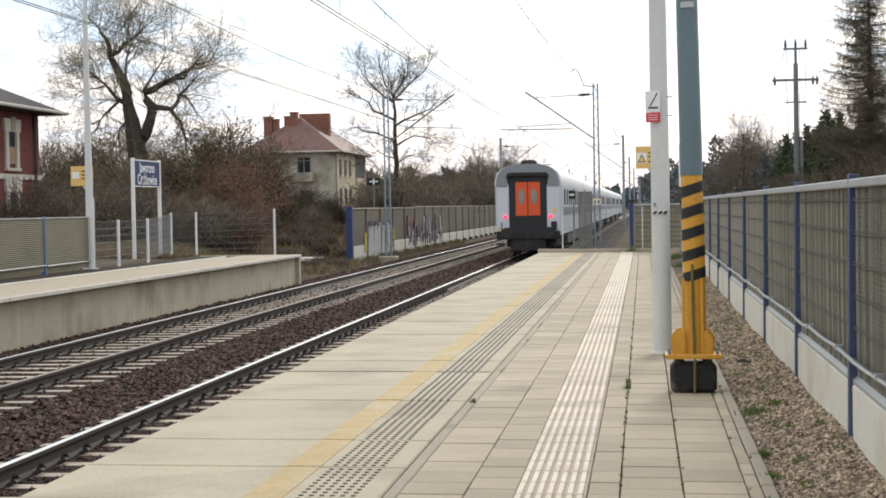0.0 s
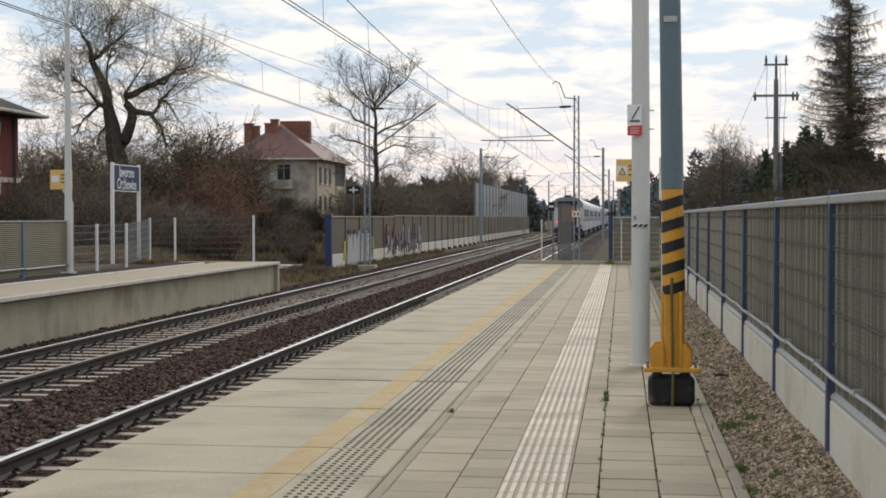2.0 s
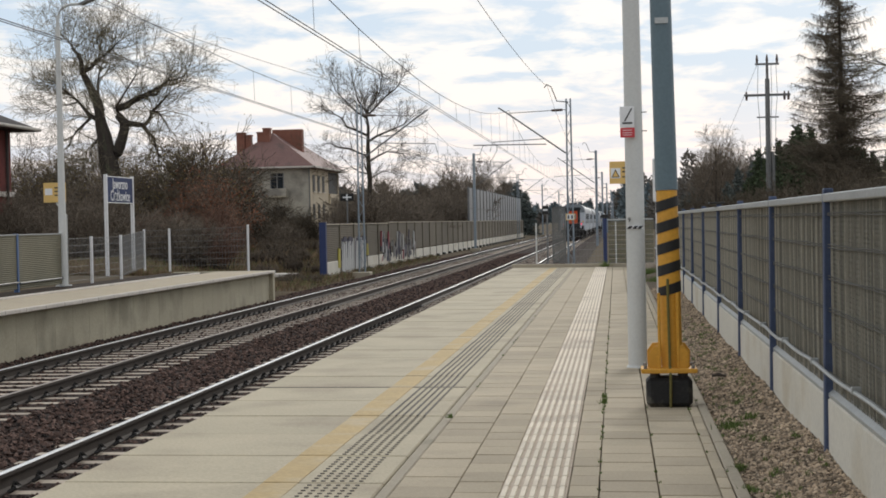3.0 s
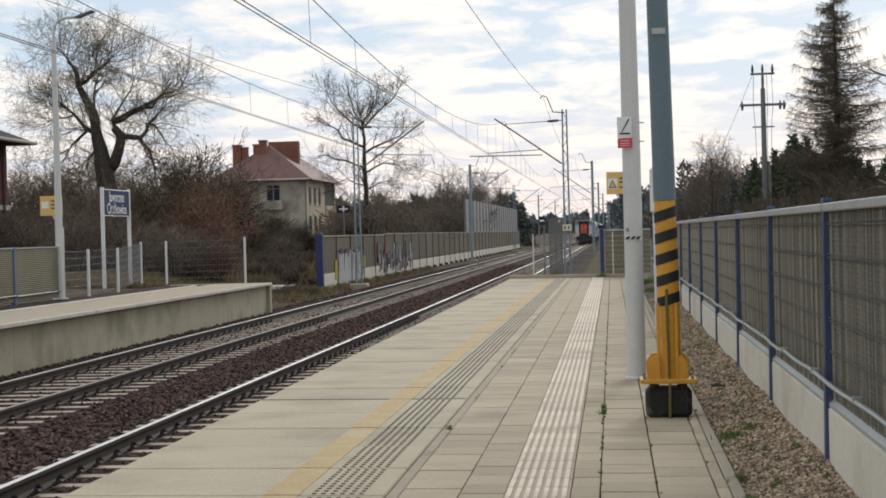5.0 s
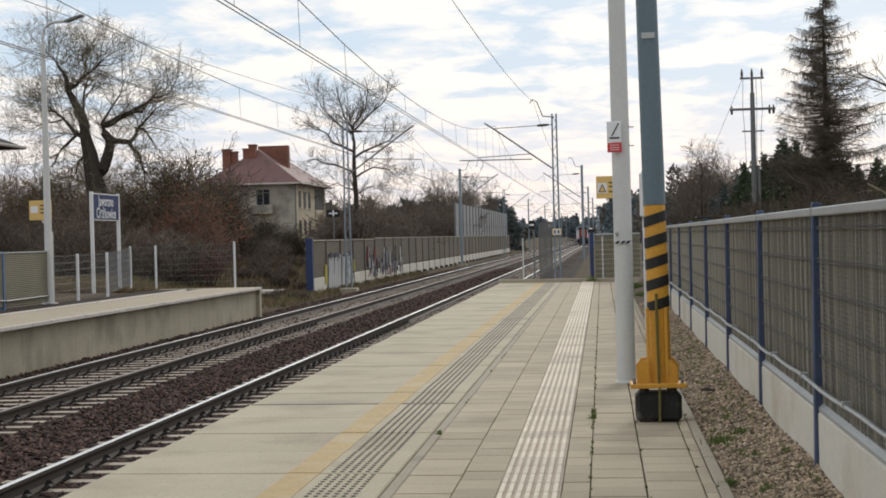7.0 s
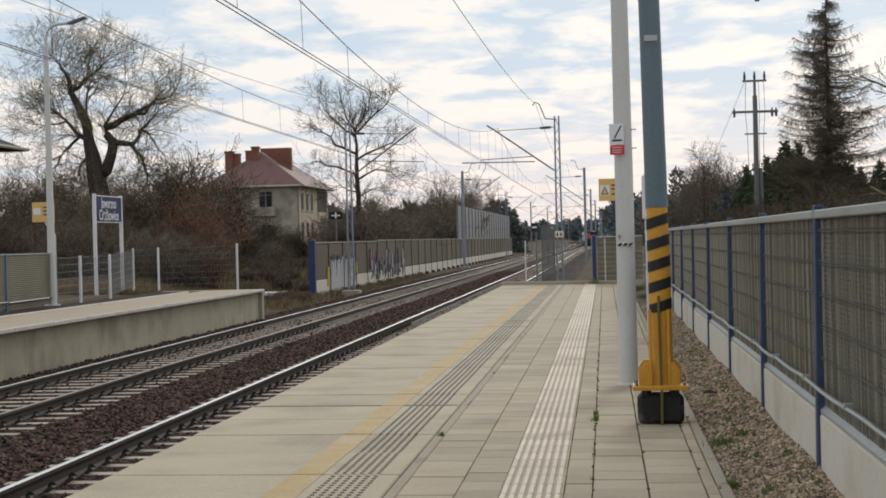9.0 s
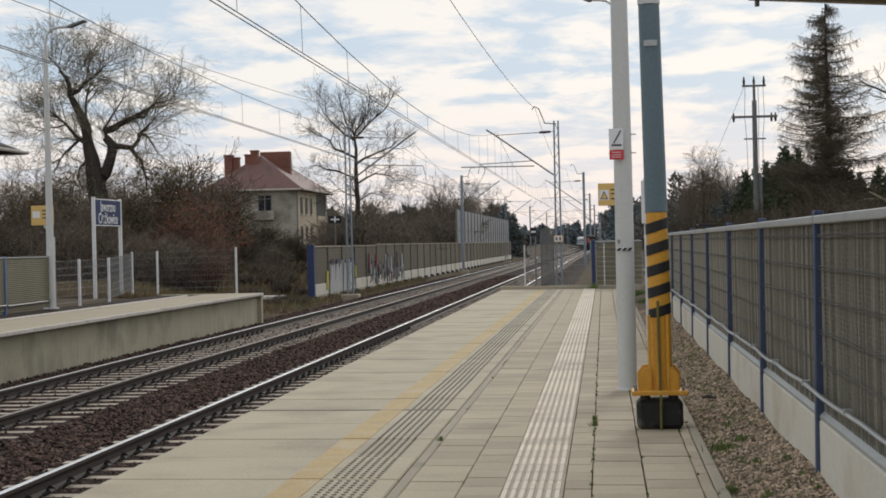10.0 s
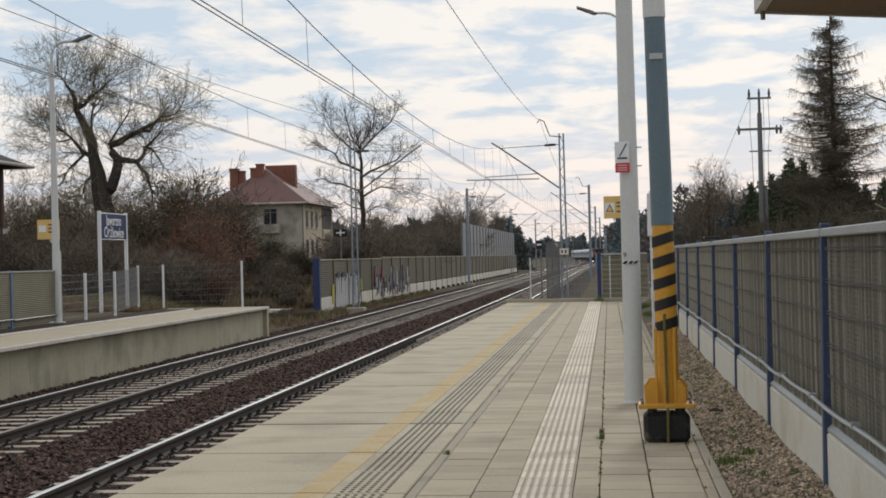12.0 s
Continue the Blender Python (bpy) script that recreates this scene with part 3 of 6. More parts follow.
pav_m = [Shape().box(a - 0.001, b + 0.001, 0.002, RP - 0.011, -0.06, 0.0, 0.003).mesh("paver", PAVER) for a, b, _ in cols]
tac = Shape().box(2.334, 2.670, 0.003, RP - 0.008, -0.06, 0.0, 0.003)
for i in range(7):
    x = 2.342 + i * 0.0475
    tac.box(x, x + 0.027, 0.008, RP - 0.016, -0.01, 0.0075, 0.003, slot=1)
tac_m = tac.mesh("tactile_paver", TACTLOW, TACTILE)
rest = [Shape() for _ in range(7)]
for i in range(160):
    y = P0 + i * RP
    for c, (a, b, off) in enumerate(cols):
        if y + off + RP > P1:
            continue
        if 7.0 < y < 22:
            part("paver", pav_m[c], PAVER, platform, at=(RNG.uniform(-0.0015, 0.0015), y + off + RNG.uniform(-0.005, 0.005), RNG.uniform(-0.003, 0.001)))
        else:
            rest[c].box(a, b, y + off + 0.003, y + off + RP - 0.014, -0.06, RNG.uniform(-0.003, 0.001), 0.003)
    if y + RP < P1:
        if 5.5 < y < 24:
            part("tactile_paver", tac_m, TACTILE, platform, at=(0, y, 0))
        else:
            rest[6].box(2.334, 2.670, y + 0.003, y + RP - 0.004, -0.06, 0.0, 0.003)
            for j in range(7):
                x = 2.342 + j * 0.0475
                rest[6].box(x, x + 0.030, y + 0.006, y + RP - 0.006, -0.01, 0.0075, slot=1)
far_pavers = Shape()
for r in rest[:6]:
    far_pavers.add(r.v, r.f)
part("paver_rest", far_pavers, PAVER, platform, kind="stuff")
part("tactile_paver_rest", rest[6], [TACTLOW, TACTILE], platform, kind="stuff")
kb = Shape().box(3.496, 3.562, 0.004, 0.994, -0.2, 0.004, 0.008).mesh("kerb", KERB)
for i in range(int(P1 - P0)):
    part("kerb", kb, KERB, platform, at=(0, P0 + i, RNG.uniform(-0.004, 0.002)))
part("end_kerb", Shape().box(-0.05, 3.6, P1, P1 + 0.18, -1.2, 0.10, 0.015), KERB, platform, "grey concrete upstand across the platform end")

# gravel verge
gv = Shape()
gx = [3.555, 3.62, 3.75, 3.88, 4.0, 4.1]
gy = [P0 + 0.25 * i for i in range(int((P1 + 2 - P0) / 0.25))]


def verge_z(x, y):
    return -0.055 + 0.14 * max(0, (x - 3.53) / 0.5) ** 1.2 + 0.014 * math.sin(y * 2.1 + x * 5)


gv.add([(x, y, verge_z(x, y)) for y in gy for x in gx], [(j * 6 + i, j * 6 + i + 1, j * 6 + 7 + i, j * 6 + 6 + i) for j in range(len(gy) - 1) for i in range(5)])
solid("gravel_verge", gv, GRAVELBED, "strip of brownish gravel between the kerb and the fence", "gravel", kind="structure")
n = 30000
vy = 6.5 + 26 * NP.rand(n) ** 1.7
vx = 3.57 + 0.44 * NP.rand(n)
vz = np.array([verge_z(a, b) for a, b in zip(vx, vy)]) + 0.004
solid("gravel_stones", stones("gravel_stones", np.stack([vx, vy, vz], 1), 0.006 + 0.014 * NP.rand(n) ** 2, GRAVEL), GRAVEL,
      "loose brown and grey pebbles", "gravel", kind="stuff")


def tuft(x, y, z, r, count, h):
    rs = np.random.RandomState(int(x * 977 + y * 131) % 9999)
    a = np.stack([x + r * rs.randn(count) * 0.5, y + r * rs.randn(count) * 0.7, np.full(count, z)], 1)
    b = a + np.stack([0.4 * h * rs.randn(count), 0.4 * h * rs.randn(count), h * (0.5 + rs.rand(count))], 1)
    return a, b


ga, gb = [], []
for x, y, r, c, h in ((3.66, 10.6, 0.09, 240, 0.035), (3.80, 10.9, 0.07, 120, 0.03), (3.575, 9.0, 0.03, 90, 0.035), (3.57, 8.3, 0.04, 110, 0.03), (2.824, 11.9, 0.02, 70, 0.03),
                      (2.824, 12.3, 0.015, 40, 0.025), (3.75, 8.6, 0.05, 60, 0.02), (1.787, 11.1, 0.02, 40, 0.02), (3.7, 40, 0.3, 700, 0.10), (3.8, 35, 0.25, 400, 0.08), (2.62, 46.9, 0.12, 160, 0.12)):
    a, b = tuft(x, y, 0.0 if x < 3.5 else verge_z(x, y), r, c, h)
    ga.append(a), gb.append(b)
R8 = random.Random(8)
for i in range(150):
    x, y = R8.uniform(3.58, 3.97), R8.uniform(7.5, 22)
    a, b = tuft(x, y, verge_z(x, y), 0.03, R8.randint(6, 26), 0.018)
    ga.append(a), gb.append(b)
for i in range(95):
    x, y = R8.choice((3.565, 3.492, 3.423, 3.122, 2.824, 2.824, 1.787)) + R8.uniform(-0.006, 0.006), R8.uniform(7.5, 24)
    a, b = tuft(x, y, -0.014, 0.008, R8.randint(3, 9), 0.013)
    ga.append(a), gb.append(b)
solid("grass_tufts", ribbons("grass_tufts", np.concatenate(ga), np.concatenate(gb), 0.003, 0.001, GRASS), GRASS, "small green tufts of grass in the joints", "grass", kind="stuff")
stick = Shape()
stick.tube([(3.70, 13.6, 0.03), (3.74, 13.55, 0.045), (3.80, 13.5, 0.035)], [0.012, 0.016, 0.008], 6)
solid("dead_branch", stick, BARK, "short dead branch lying on the gravel", "branch")

# ---- noise fence beside the platform ----
FX = 4.035


def noise_fence():
    t = thing("noise_fence", "noise fence, ribbed olive panels, blue posts, white concrete plinth", "fence")
    posts = [8.74 + 3.04 * i for i in range(-5, 13)]
    pm = Shape().box(-0.040, 0.012, -0.029, 0.029, -0.4, 1.466, 0.006).mesh("post", BLUEPOST)
    ln = 3.04 - 0.06
    pl = Shape().box(-0.02, 0.10, 0, ln, -0.4, 0.378, 0.012).mesh("plinth", WHITECON)
    ld = Shape().prism([(-0.016, 0.380), (0.05, 0.380), (0.05, 0.420), (0.012, 0.420), (-0.016, 0.398)], 1, 0, ln).mesh("ledge", FENCECAP)
    prof2 = [(0.10, 0.42)]
    for i in range(40):
        z = 0.424 + i * 0.0241
        prof2 += [(0.030, z), (0.018, z + 0.004), (0.018, z + 0.015), (0.030, z + 0.019)]
    prof2 += [(0.04, 1.392), (0.10, 1.392)]
    pnm = Shape().prism(prof2, 1, 0, ln).mesh("panel", PANEL)
    cp = Shape().box(-0.03, 0.11, 0, ln, 1.394, 1.438, 0.006).mesh("cap_rail", FENCECAP)
    rw = random.Random(17)
    mats_wire = []
    for _ in range(4):                               # four mats, each a little differently bent
        wm = Shape()
        y = 0.03
        while y < ln - 0.02:
            w = rw.uniform(0.0018, 0.0034)
            b0, b1 = rw.gauss(0, 0.004), rw.gauss(0, 0.004)
            wm.tube([(0.006, y, 0.42), (0.004, y + b0, 0.72), (0.004, y + b1, 1.08), (0.006, y, 1.392)], w, 4, caps=False)
            y += rw.uniform(0.040, 0.058)
        for i in range(6):
            z = 0.50 + i * 0.165
            for o in (0.0, 0.011):
                wm.tube([(-0.006, ln * k / 6, z + o + rw.gauss(0, 0.0025)) for k in range(7)], 0.0032, 4, slot=1, caps=False)
        mats_wire.append(wm.mesh("wire_mesh", WIRE, CROSSWIRE))
    # dark strip stands for the shadow in the gap beside each post
    infill = Shape().box(-0.004, 0.06, 0.0, 0.030, -0.02, 1.39, 0.004).mesh("seal_strip", GROOVE)
    for i, y in enumerate(posts):
        part("post", pm, BLUEPOST, t, at=pose(FX, y, 0, 0, 0.6, 0))
        if i == len(posts) - 1:
            break
        o = (FX, y + 0.03, 0)
        part("plinth", pl, WHITECON, t, "white concrete plinth", at=o)
        part("ledge", ld, FENCECAP, t, at=o)
        p = part("panel", pnm, PANEL, t, "ribbed dark olive panel", at=o)
        part("wire_mesh", mats_wire[i % 4], WIRE, p, "steel wire mesh")
        part("seal_strip", infill, GROOVE, t, "dark strip for the shadow beside the post", at=(FX, y + 0.031, 0))
        part("cap_rail", cp, FENCECAP, t, "pale metal cap rail", at=o)
    pipe = Shape()
    pts = []
    for i in range(120):
        y = posts[0] + i * 0.43
        pts.append((FX - 0.075, y, 0.553 + 0.005 * math.sin(i * 0.9) + 0.003 * math.sin(i * 2.3) - 0.012 * abs(math.sin((y - 8.74) * math.pi / 1.52))))
    pipe.tube(pts, 0.0105, 6)
    part("conduit", pipe, FENCECAP, t, "grey cable conduit clamped along the fence", smooth=True)
    part("post_box", Shape().box(-0.10, 0.06, -0.05, 0.30, 1.467, 1.492, 0.006), WARNBLACK, t, "flat black box on a post", at=(FX, posts[8], 0))
    cm = Shape().box(-0.09, -0.045, -0.015, 0.015, 0.536, 0.570, 0.004).mesh("clamp", FENCECAP)
    for i in range(34):
        part("clamp", cm, FENCECAP, t, at=(FX, posts[0] + 0.12 + i * 1.52, 0))
    return t


noise_fence()

# ---- near poles ----


def lamp_post(name, at, height, arm, r0, r1, label, group):
    """A street lamp: pole, curved arm and flat head. arm: how far it reaches, along x."""
    t = thing(name, label, "street lamp", at, group)
    p = Shape()
    p.tube([(0, 0, 0), (0, 0, height * 0.5), (0, 0, height - 0.5)], [r0, (r0 + r1) / 2, r1], 14)
    part("pole", p, POLEGREY, t, smooth=True)
    part("base_flange", Shape().tube([(0, 0, 0), (0, 0, 0.03)], r0 * 1.9, 14), POLEGREY, t)
    s = 1 if arm > 0 else -1
    a = Shape()
    a.tube([(0, 0, height - 0.52), (0, 0, height - 0.38), (s * 0.03, 0, height - 0.22), (s * 0.10, 0, height - 0.09), (s * 0.21, 0, height - 0.015), (s * 0.34, 0, height + 0.01), (arm * 0.62, 0, height + 0.02)], r1 * 0.66, 8)
    part("arm", a, POLEGREY, t, smooth=True)
    h = Shape()
    h.prism([(arm * 0.55, height), (arm * 0.66, height + 0.06), (arm * 1.0, height + 0.16), (arm * 1.0, height + 0.13), (arm * 0.62, height - 0.01)], 1, -0.13, 0.13)
    part("lamp_head", h, STEEL, t, "flat grey lamp head")
    return t


# wide pale pole with a small sign
wp = thing("lighting_mast", "wide pale grey round pole standing on the platform", "pole", (3.11, 15.1, -0.028))
part("pole", Shape().tube([(0, 0, 0), (0, 0, 2.0), (-0.02, 0, 7.5)], [0.086, 0.083, 0.06], 24), POLEGREY, wp, smooth=True)
part("foot", Shape().tube([(0, 0, 0), (0, 0, 0.02)], [0.105, 0.095], 24), POLEGREY, wp)
mk = Shape()
for a in (-0.05, 0.0, 0.045):
    mk.prism([(a - 0.028, 1.265), (a + 0.005, 1.265), (a + 0.026, 1.292), (a - 0.007, 1.292)], 1, -0.094, -0.084)
part("stripe_mark", mk, INK, wp, "black slanted stripes")
part("stripe_backing", Shape().box(-0.07, 0.07, -0.088, -0.08, 1.262, 1.296), SIGNWHITE, wp)
letters("mast_number", "9", 0.06, INK, wp, pose(-0.055, -0.09, 1.345, 90, 0, -20))
ns = thing("pole_sign", "small white and red notice strapped to the pale pole", "sign", (3.055, 14.99, 0))
part("white_plate", Shape().box(-0.068, 0.062, -0.006, 0.0, 2.155, 2.345, 0.002), SIGNWHITE, ns)
part("red_plate", Shape().box(-0.066, 0.064, -0.008, 0.0, 2.065, 2.153, 0.002), SIGNRED, ns)
part("symbol", Shape().prism([(-0.03, 2.215), (-0.02, 2.21), (0.045, 2.325), (0.035, 2.33)], 1, -0.010, -0.005), INK, ns)
part("symbol_bar", Shape().box(-0.045, 0.045, -0.010, -0.005, 2.188, 2.203), INK, ns)
for z in (2.085, 2.105, 2.128):
    part("text_bar", Shape().box(-0.045, 0.04, -0.011, -0.007, z, z + 0.005), SIGNWHITE, ns)
st = Shape()
for z in (2.12, 2.29):
    st.tube([(-0.07, 0.004, z), (0.10, 0.06, z + 0.004), (0.175, 0.11, z + 0.008)], 0.005, 5)
part("clamp_strap", st, STEEL, ns)

# slate-blue tilting mast on a yellow foot
tm = thing("tilting_mast", "slate-blue steel mast with black-yellow stripes on a yellow foot", "mast", (3.295, 12.0, -0.029))


def octo(shape, z0, z1, r0, r1, dx0, dx1, slot=0):
    shape.tube([(dx0, 0, z0), (dx1, 0, z1)], [r0, r1], 16, slot)


LEAN = -0.018


def lean(z):
    return 0.008 + LEAN * (z - 1.5) * 0.8


for a, b, m, lb, nm in ((1.56, 3.06, POLEBLUE, "slate-blue painted shaft", "shaft"), (3.062, 5.2, POLEGREY, "pale upper shaft", "upper_shaft"), (0.80, 1.558, WARNYELLOW, "yellow shaft", "striped_shaft")):
    s = Shape()
    octo(s, a, b, 0.081, 0.076, lean(a), lean(b))
    part(nm, s, m, tm, lb, smooth=True)
for i in range(6):
    s = Shape()
    z = 0.755 + 0.154 * i
    n = 24
    vs, fs = [], []
    for j in range(n):
        w = 2 * math.pi * j / n
        slope = 0.025 * math.cos(w)
        for h in (0.0, 0.076):
            zz2 = min(1.555, max(0.80, z + h + slope + 0.05))
            vs.append((lean(zz2) + 0.0825 * math.cos(w), 0.0825 * math.sin(w), zz2))
    for j in range(n):
        fs.append((2 * j, 2 * ((j + 1) % n), 2 * ((j + 1) % n) + 1, 2 * j + 1))
    s.add(vs, fs)
    part("black_stripe", s, WARNBLACK, tm, "slanted black band")
ft = Shape()
ft.tube([(lean(0.3), 0, 0.275), (lean(0.8), 0, 0.82)], [0.077, 0.076], 16)
part("foot_column", ft, WARNYELLOW, tm, smooth=True)
for sx_ in (-1, 1):
    sl = Shape().box(0.024 * sx_ - 0.011 * 1, 0.024 * sx_ + 0.011, -0.095, -0.07, 0.275, 0.82, 0.004)
    part("channel", sl, WARNYELLOW, tm, at=(sx_ * 0.042, 0, 0))
    gs = Shape().prism([(sx_ * 0.06, 0.275), (sx_ * 0.150, 0.275), (sx_ * 0.155, 0.40), (sx_ * 0.115, 0.455), (sx_ * 0.06, 0.46)], 1, -0.012, 0.012)
    part("gusset", gs, WARNYELLOW, tm)
    part("gusset", Shape().prism([(sx_ * 0.07, 0.275), (sx_ * 0.140, 0.275), (sx_ * 0.140, 0.39), (sx_ * 0.10, 0.44), (sx_ * 0.07, 0.44)], 1, -0.09, -0.07), WARNYELLOW, tm)
part("base_plate", Shape().box(-0.20, 0.20, -0.16, 0.16, 0.245, 0.277, 0.005), WARNYELLOW, tm, "yellow base plate")
for sx_ in (-1, 1):
    for sy_ in (-1, 1):
        part("spacer", Shape().tube([(sx_ * 0.10, sy_ * 0.08, 0.2), (sx_ * 0.10, sy_ * 0.08, 0.246)], 0.035, 10), WARNBLACK, tm)
        part("bolt", Shape().tube([(sx_ * 0.17, sy_ * 0.12, 0.27), (sx_ * 0.17, sy_ * 0.12, 0.30)], 0.014, 6), STEEL, tm)
part("rubber_block", Shape().box(-0.165, 0.165, -0.14, 0.14, 0.0, 0.212, 0.03), RUBBER, tm, "black rubber-coated foot block")
part("strap", Shape().tube([(0.005, -0.15, 0.0), (0.008, -0.165, 0.24), (0.006, -0.10, 0.29), (0.0, -0.088, 0.75), (0.0, -0.085, 0.92)], 0.011, 6), STRAPGREEN, tm, "weathered olive cable")
part("type_plate", Shape().box(-0.048, 0.048, -0.085, -0.078, 2.755, 2.797), FENCECAP, tm, at=(lean(2.76), 0, 0))

# lamp farther down the platform, behind the pale pole
lamp_post("platform_lamp", (3.30, 34.0, -0.03), 6.3, -0.92, 0.062, 0.04, "slender pale platform lamp with a curved arm", "platform lamps")
ys_ = thing("warning_sign", "yellow sign with a warning triangle on a post beside the platform", "sign", (3.02, 26.0, 0))
part("plate", Shape().box(-0.17, 0.17, -0.005, 0.005, 1.885, 2.235, 0.003), SIGNYELLOW, ys_)
part("symbol_field", Shape().box(-0.15, 0.0, -0.010, -0.004, 1.97, 2.13), SIGNWHITE, ys_)
part("triangle", Shape().prism([(-0.14, 1.985), (-0.01, 1.985), (-0.075, 2.115)], 1, -0.014, -0.009), INK, ys_)
part("triangle_field", Shape().prism([(-0.12, 1.997), (-0.03, 1.997), (-0.075, 2.088)], 1, -0.017, -0.013), SIGNYELLOW, ys_)
for z in (2.12, 2.06, 1.98):
    part("text_bar", Shape().box(0.03, 0.13, -0.010, -0.004, z, z + 0.022), INK, ys_)
part("post", Shape().tube([(0.16, 0.03, 0), (0.16, 0.03, 2.3)], 0.03, 10), POLEGREY, ys_)
cab = thing("control_cabinet", "slim white cabinet on a post near the fence", "cabinet", (3.50, 22.0, 0))
part("column", Shape().box(-0.04, 0.04, -0.04, 0.04, 0, 2.15, 0.006), WHITEPOST, cab)
part("box", Shape().box(-0.07, 0.06, -0.09, 0.05, 1.55, 2.12, 0.01), WHITEPOST, cab)

# ---- canopy of the shelter ----
cn_ = thing("shelter_canopy", "shelter roof with brown soffit and cream edge trim", "canopy", (0, 0, 0))
SLANT = 0.479


def canopy_piece(x0, x1, near, far, z0, z1):
    """A slab whose ends run at a slant across the platform; near is taken as it is, far follows the slant."""
    s = Shape()
    s.add([(x, y, z) for z in (z0, z1) for x, y in ((x0, near(x0)), (x1, near(x1)), (x1, far(x1)), (x0, far(x0)))],
          [(3, 2, 1, 0), (4, 5, 6, 7), (0, 1, 5, 4), (1, 2, 6, 5), (2, 3, 7, 6), (3, 0, 4, 7)])
    return s


def back_end(x):
    return -6.0


def trim_in(x):
    return 8.18 + SLANT * (x - 3.66)


def trim_out(x):
    return 8.225 + SLANT * (x - 3.66)


part("soffit", canopy_piece(3.70, 7.5, back_end, trim_in, 2.51, 2.56), SOFFIT, cn_, "brown soffit")
part("side_trim", canopy_piece(3.655, 3.70, back_end, trim_out, 2.50, 2.78), FASCIA, cn_, "cream metal edge trim")
part("end_trim", canopy_piece(3.70, 7.5, trim_in, trim_out, 2.50, 2.78), FASCIA, cn_)
part("roof_deck", canopy_piece(3.70, 7.5, back_end, trim_in, 2.70, 2.76), FASCIA, cn_)
part("gutter_stub", Shape().tube([(3.69, 8.15, 2.46), (3.69, 8.15, 2.52)], 0.012, 8), STEEL, cn_)
for y in (-4.0, 0.5, 5.0):
    part("column", Shape().box(5.6, 5.72, y, y + 0.12, -0.5, 2.51, 0.01), BLUEPOST, cn_)

# ---- end-of-platform fence ----
ef = thing("platform_end_fence", "galvanised mesh fence and gate across the platform end", "fence", (0, 47.2, 0))
for x, z, m in ((0.66, 1.26, POLEGREY), (2.93, 1.26, POLEGREY)):
    part("post", Shape().box(x - 0.018, x + 0.018, -0.02, 0.02, 0.0, z, 0.004), m, ef)
part("blue_post", Shape().box(2.57, 2.68, -0.06, 0.06, -0.1, 1.36, 0.01), BLUEDEEP, ef, "blue steel post")
part("lamp_box", Shape().box(2.52, 2.72, -0.08, 0.08, 1.37, 1.47, 0.01), WARNBLACK, ef, "black box on the post")
gt = Shape()
gt.box(1.12, 1.16, -0.02, 0.02, 0.1, 1.72)
gt.box(1.47, 1.51, -0.02, 0.02, 0.1, 1.72)
gt.box(1.30, 1.32, -0.02, 0.02, 0.02, 1.78)
gt.box(1.12, 1.51, -0.02, 0.02, 1.68, 1.72)
for i in range(52):
    gt.box(1.14, 1.49, -0.006, 0.006, 0.12 + i * 0.0305, 0.145 + i * 0.0305)
part("gate_leaf", gt, GATEGREY, ef, "grey slatted gate leaf standing open")
wm2 = Shape()
for x0, x1 in ((0.66, 1.12), (1.51, 2.57), (2.70, 4.0)):
    for i in range(7):
        wm2.box(x0, x1, -0.003, 0.003, 0.10 + i * 0.19, 0.107 + i * 0.19)
    xx = x0 + 0.1
    while xx < x1:
        wm2.box(xx - 0.0015, xx + 0.0015, -0.003, 0.003, 0.05, 1.25)
        xx += 0.1
part("wire_mesh", wm2, WHITEWIRE, ef, "thin wire mesh")
for i in range(9):
    part("slat", Shape().box(2.72, 4.0, 0.02, 0.05, 0.08 + i * 0.135, 0.195 + i * 0.135), PANELDARK, ef)
part("top_rail", Shape().box(2.70, 4.0, -0.02, 0.02, 1.30, 1.34), FENCECAP, ef)

# ---- opposite platform ----
op = solid("opposite_platform", Shape().box(-9.05, -7.50, 8.0, 48.6, -1.3, -0.07), WALLCON, "opposite platform with a weathered concrete wall and sandy paving", "platform", kind="structure")
for i in range(40):
    y = 8.6 + i
    part("wall_panel", Shape().box(-7.52, -7.45, y + 0.003, y + 0.997, -1.3, -0.075, 0.006), WALLCON, op)
    part("coping_slab", Shape().box(-8.35, -7.33, y + 0.005, y + 0.995, -0.075, 0.0, 0.006), SANDPAVE, op, "pale concrete coping slab")
    part("edge_nosing", Shape().box(-7.328, -7.25, y + 0.012, y + 0.988, -0.07, 0.004, 0.008), STONETRIM, op, "pale worn edge strip")
part("paving", Shape().box(-9.05, -8.352, 8.0, 48.6, -0.075, -0.004), SANDPAVE, op)
part("back_kerb", Shape().box(-9.17, -9.05, 8.0, 46.6, -0.2, 0.035, 0.01), STONETRIM, op, "pale kerb")
part("end_wall", Shape().box(-10.4, -7.33, 48.6, 48.85, -1.3, 0.0, 0.01), WALLCON, op)
part("back_strip", Shape().box(-10.6, -9.17, 8.0, 48.6, -0.3, -0.02), EARTH, op, "trodden earth strip")

# ---- fences on the far side ----


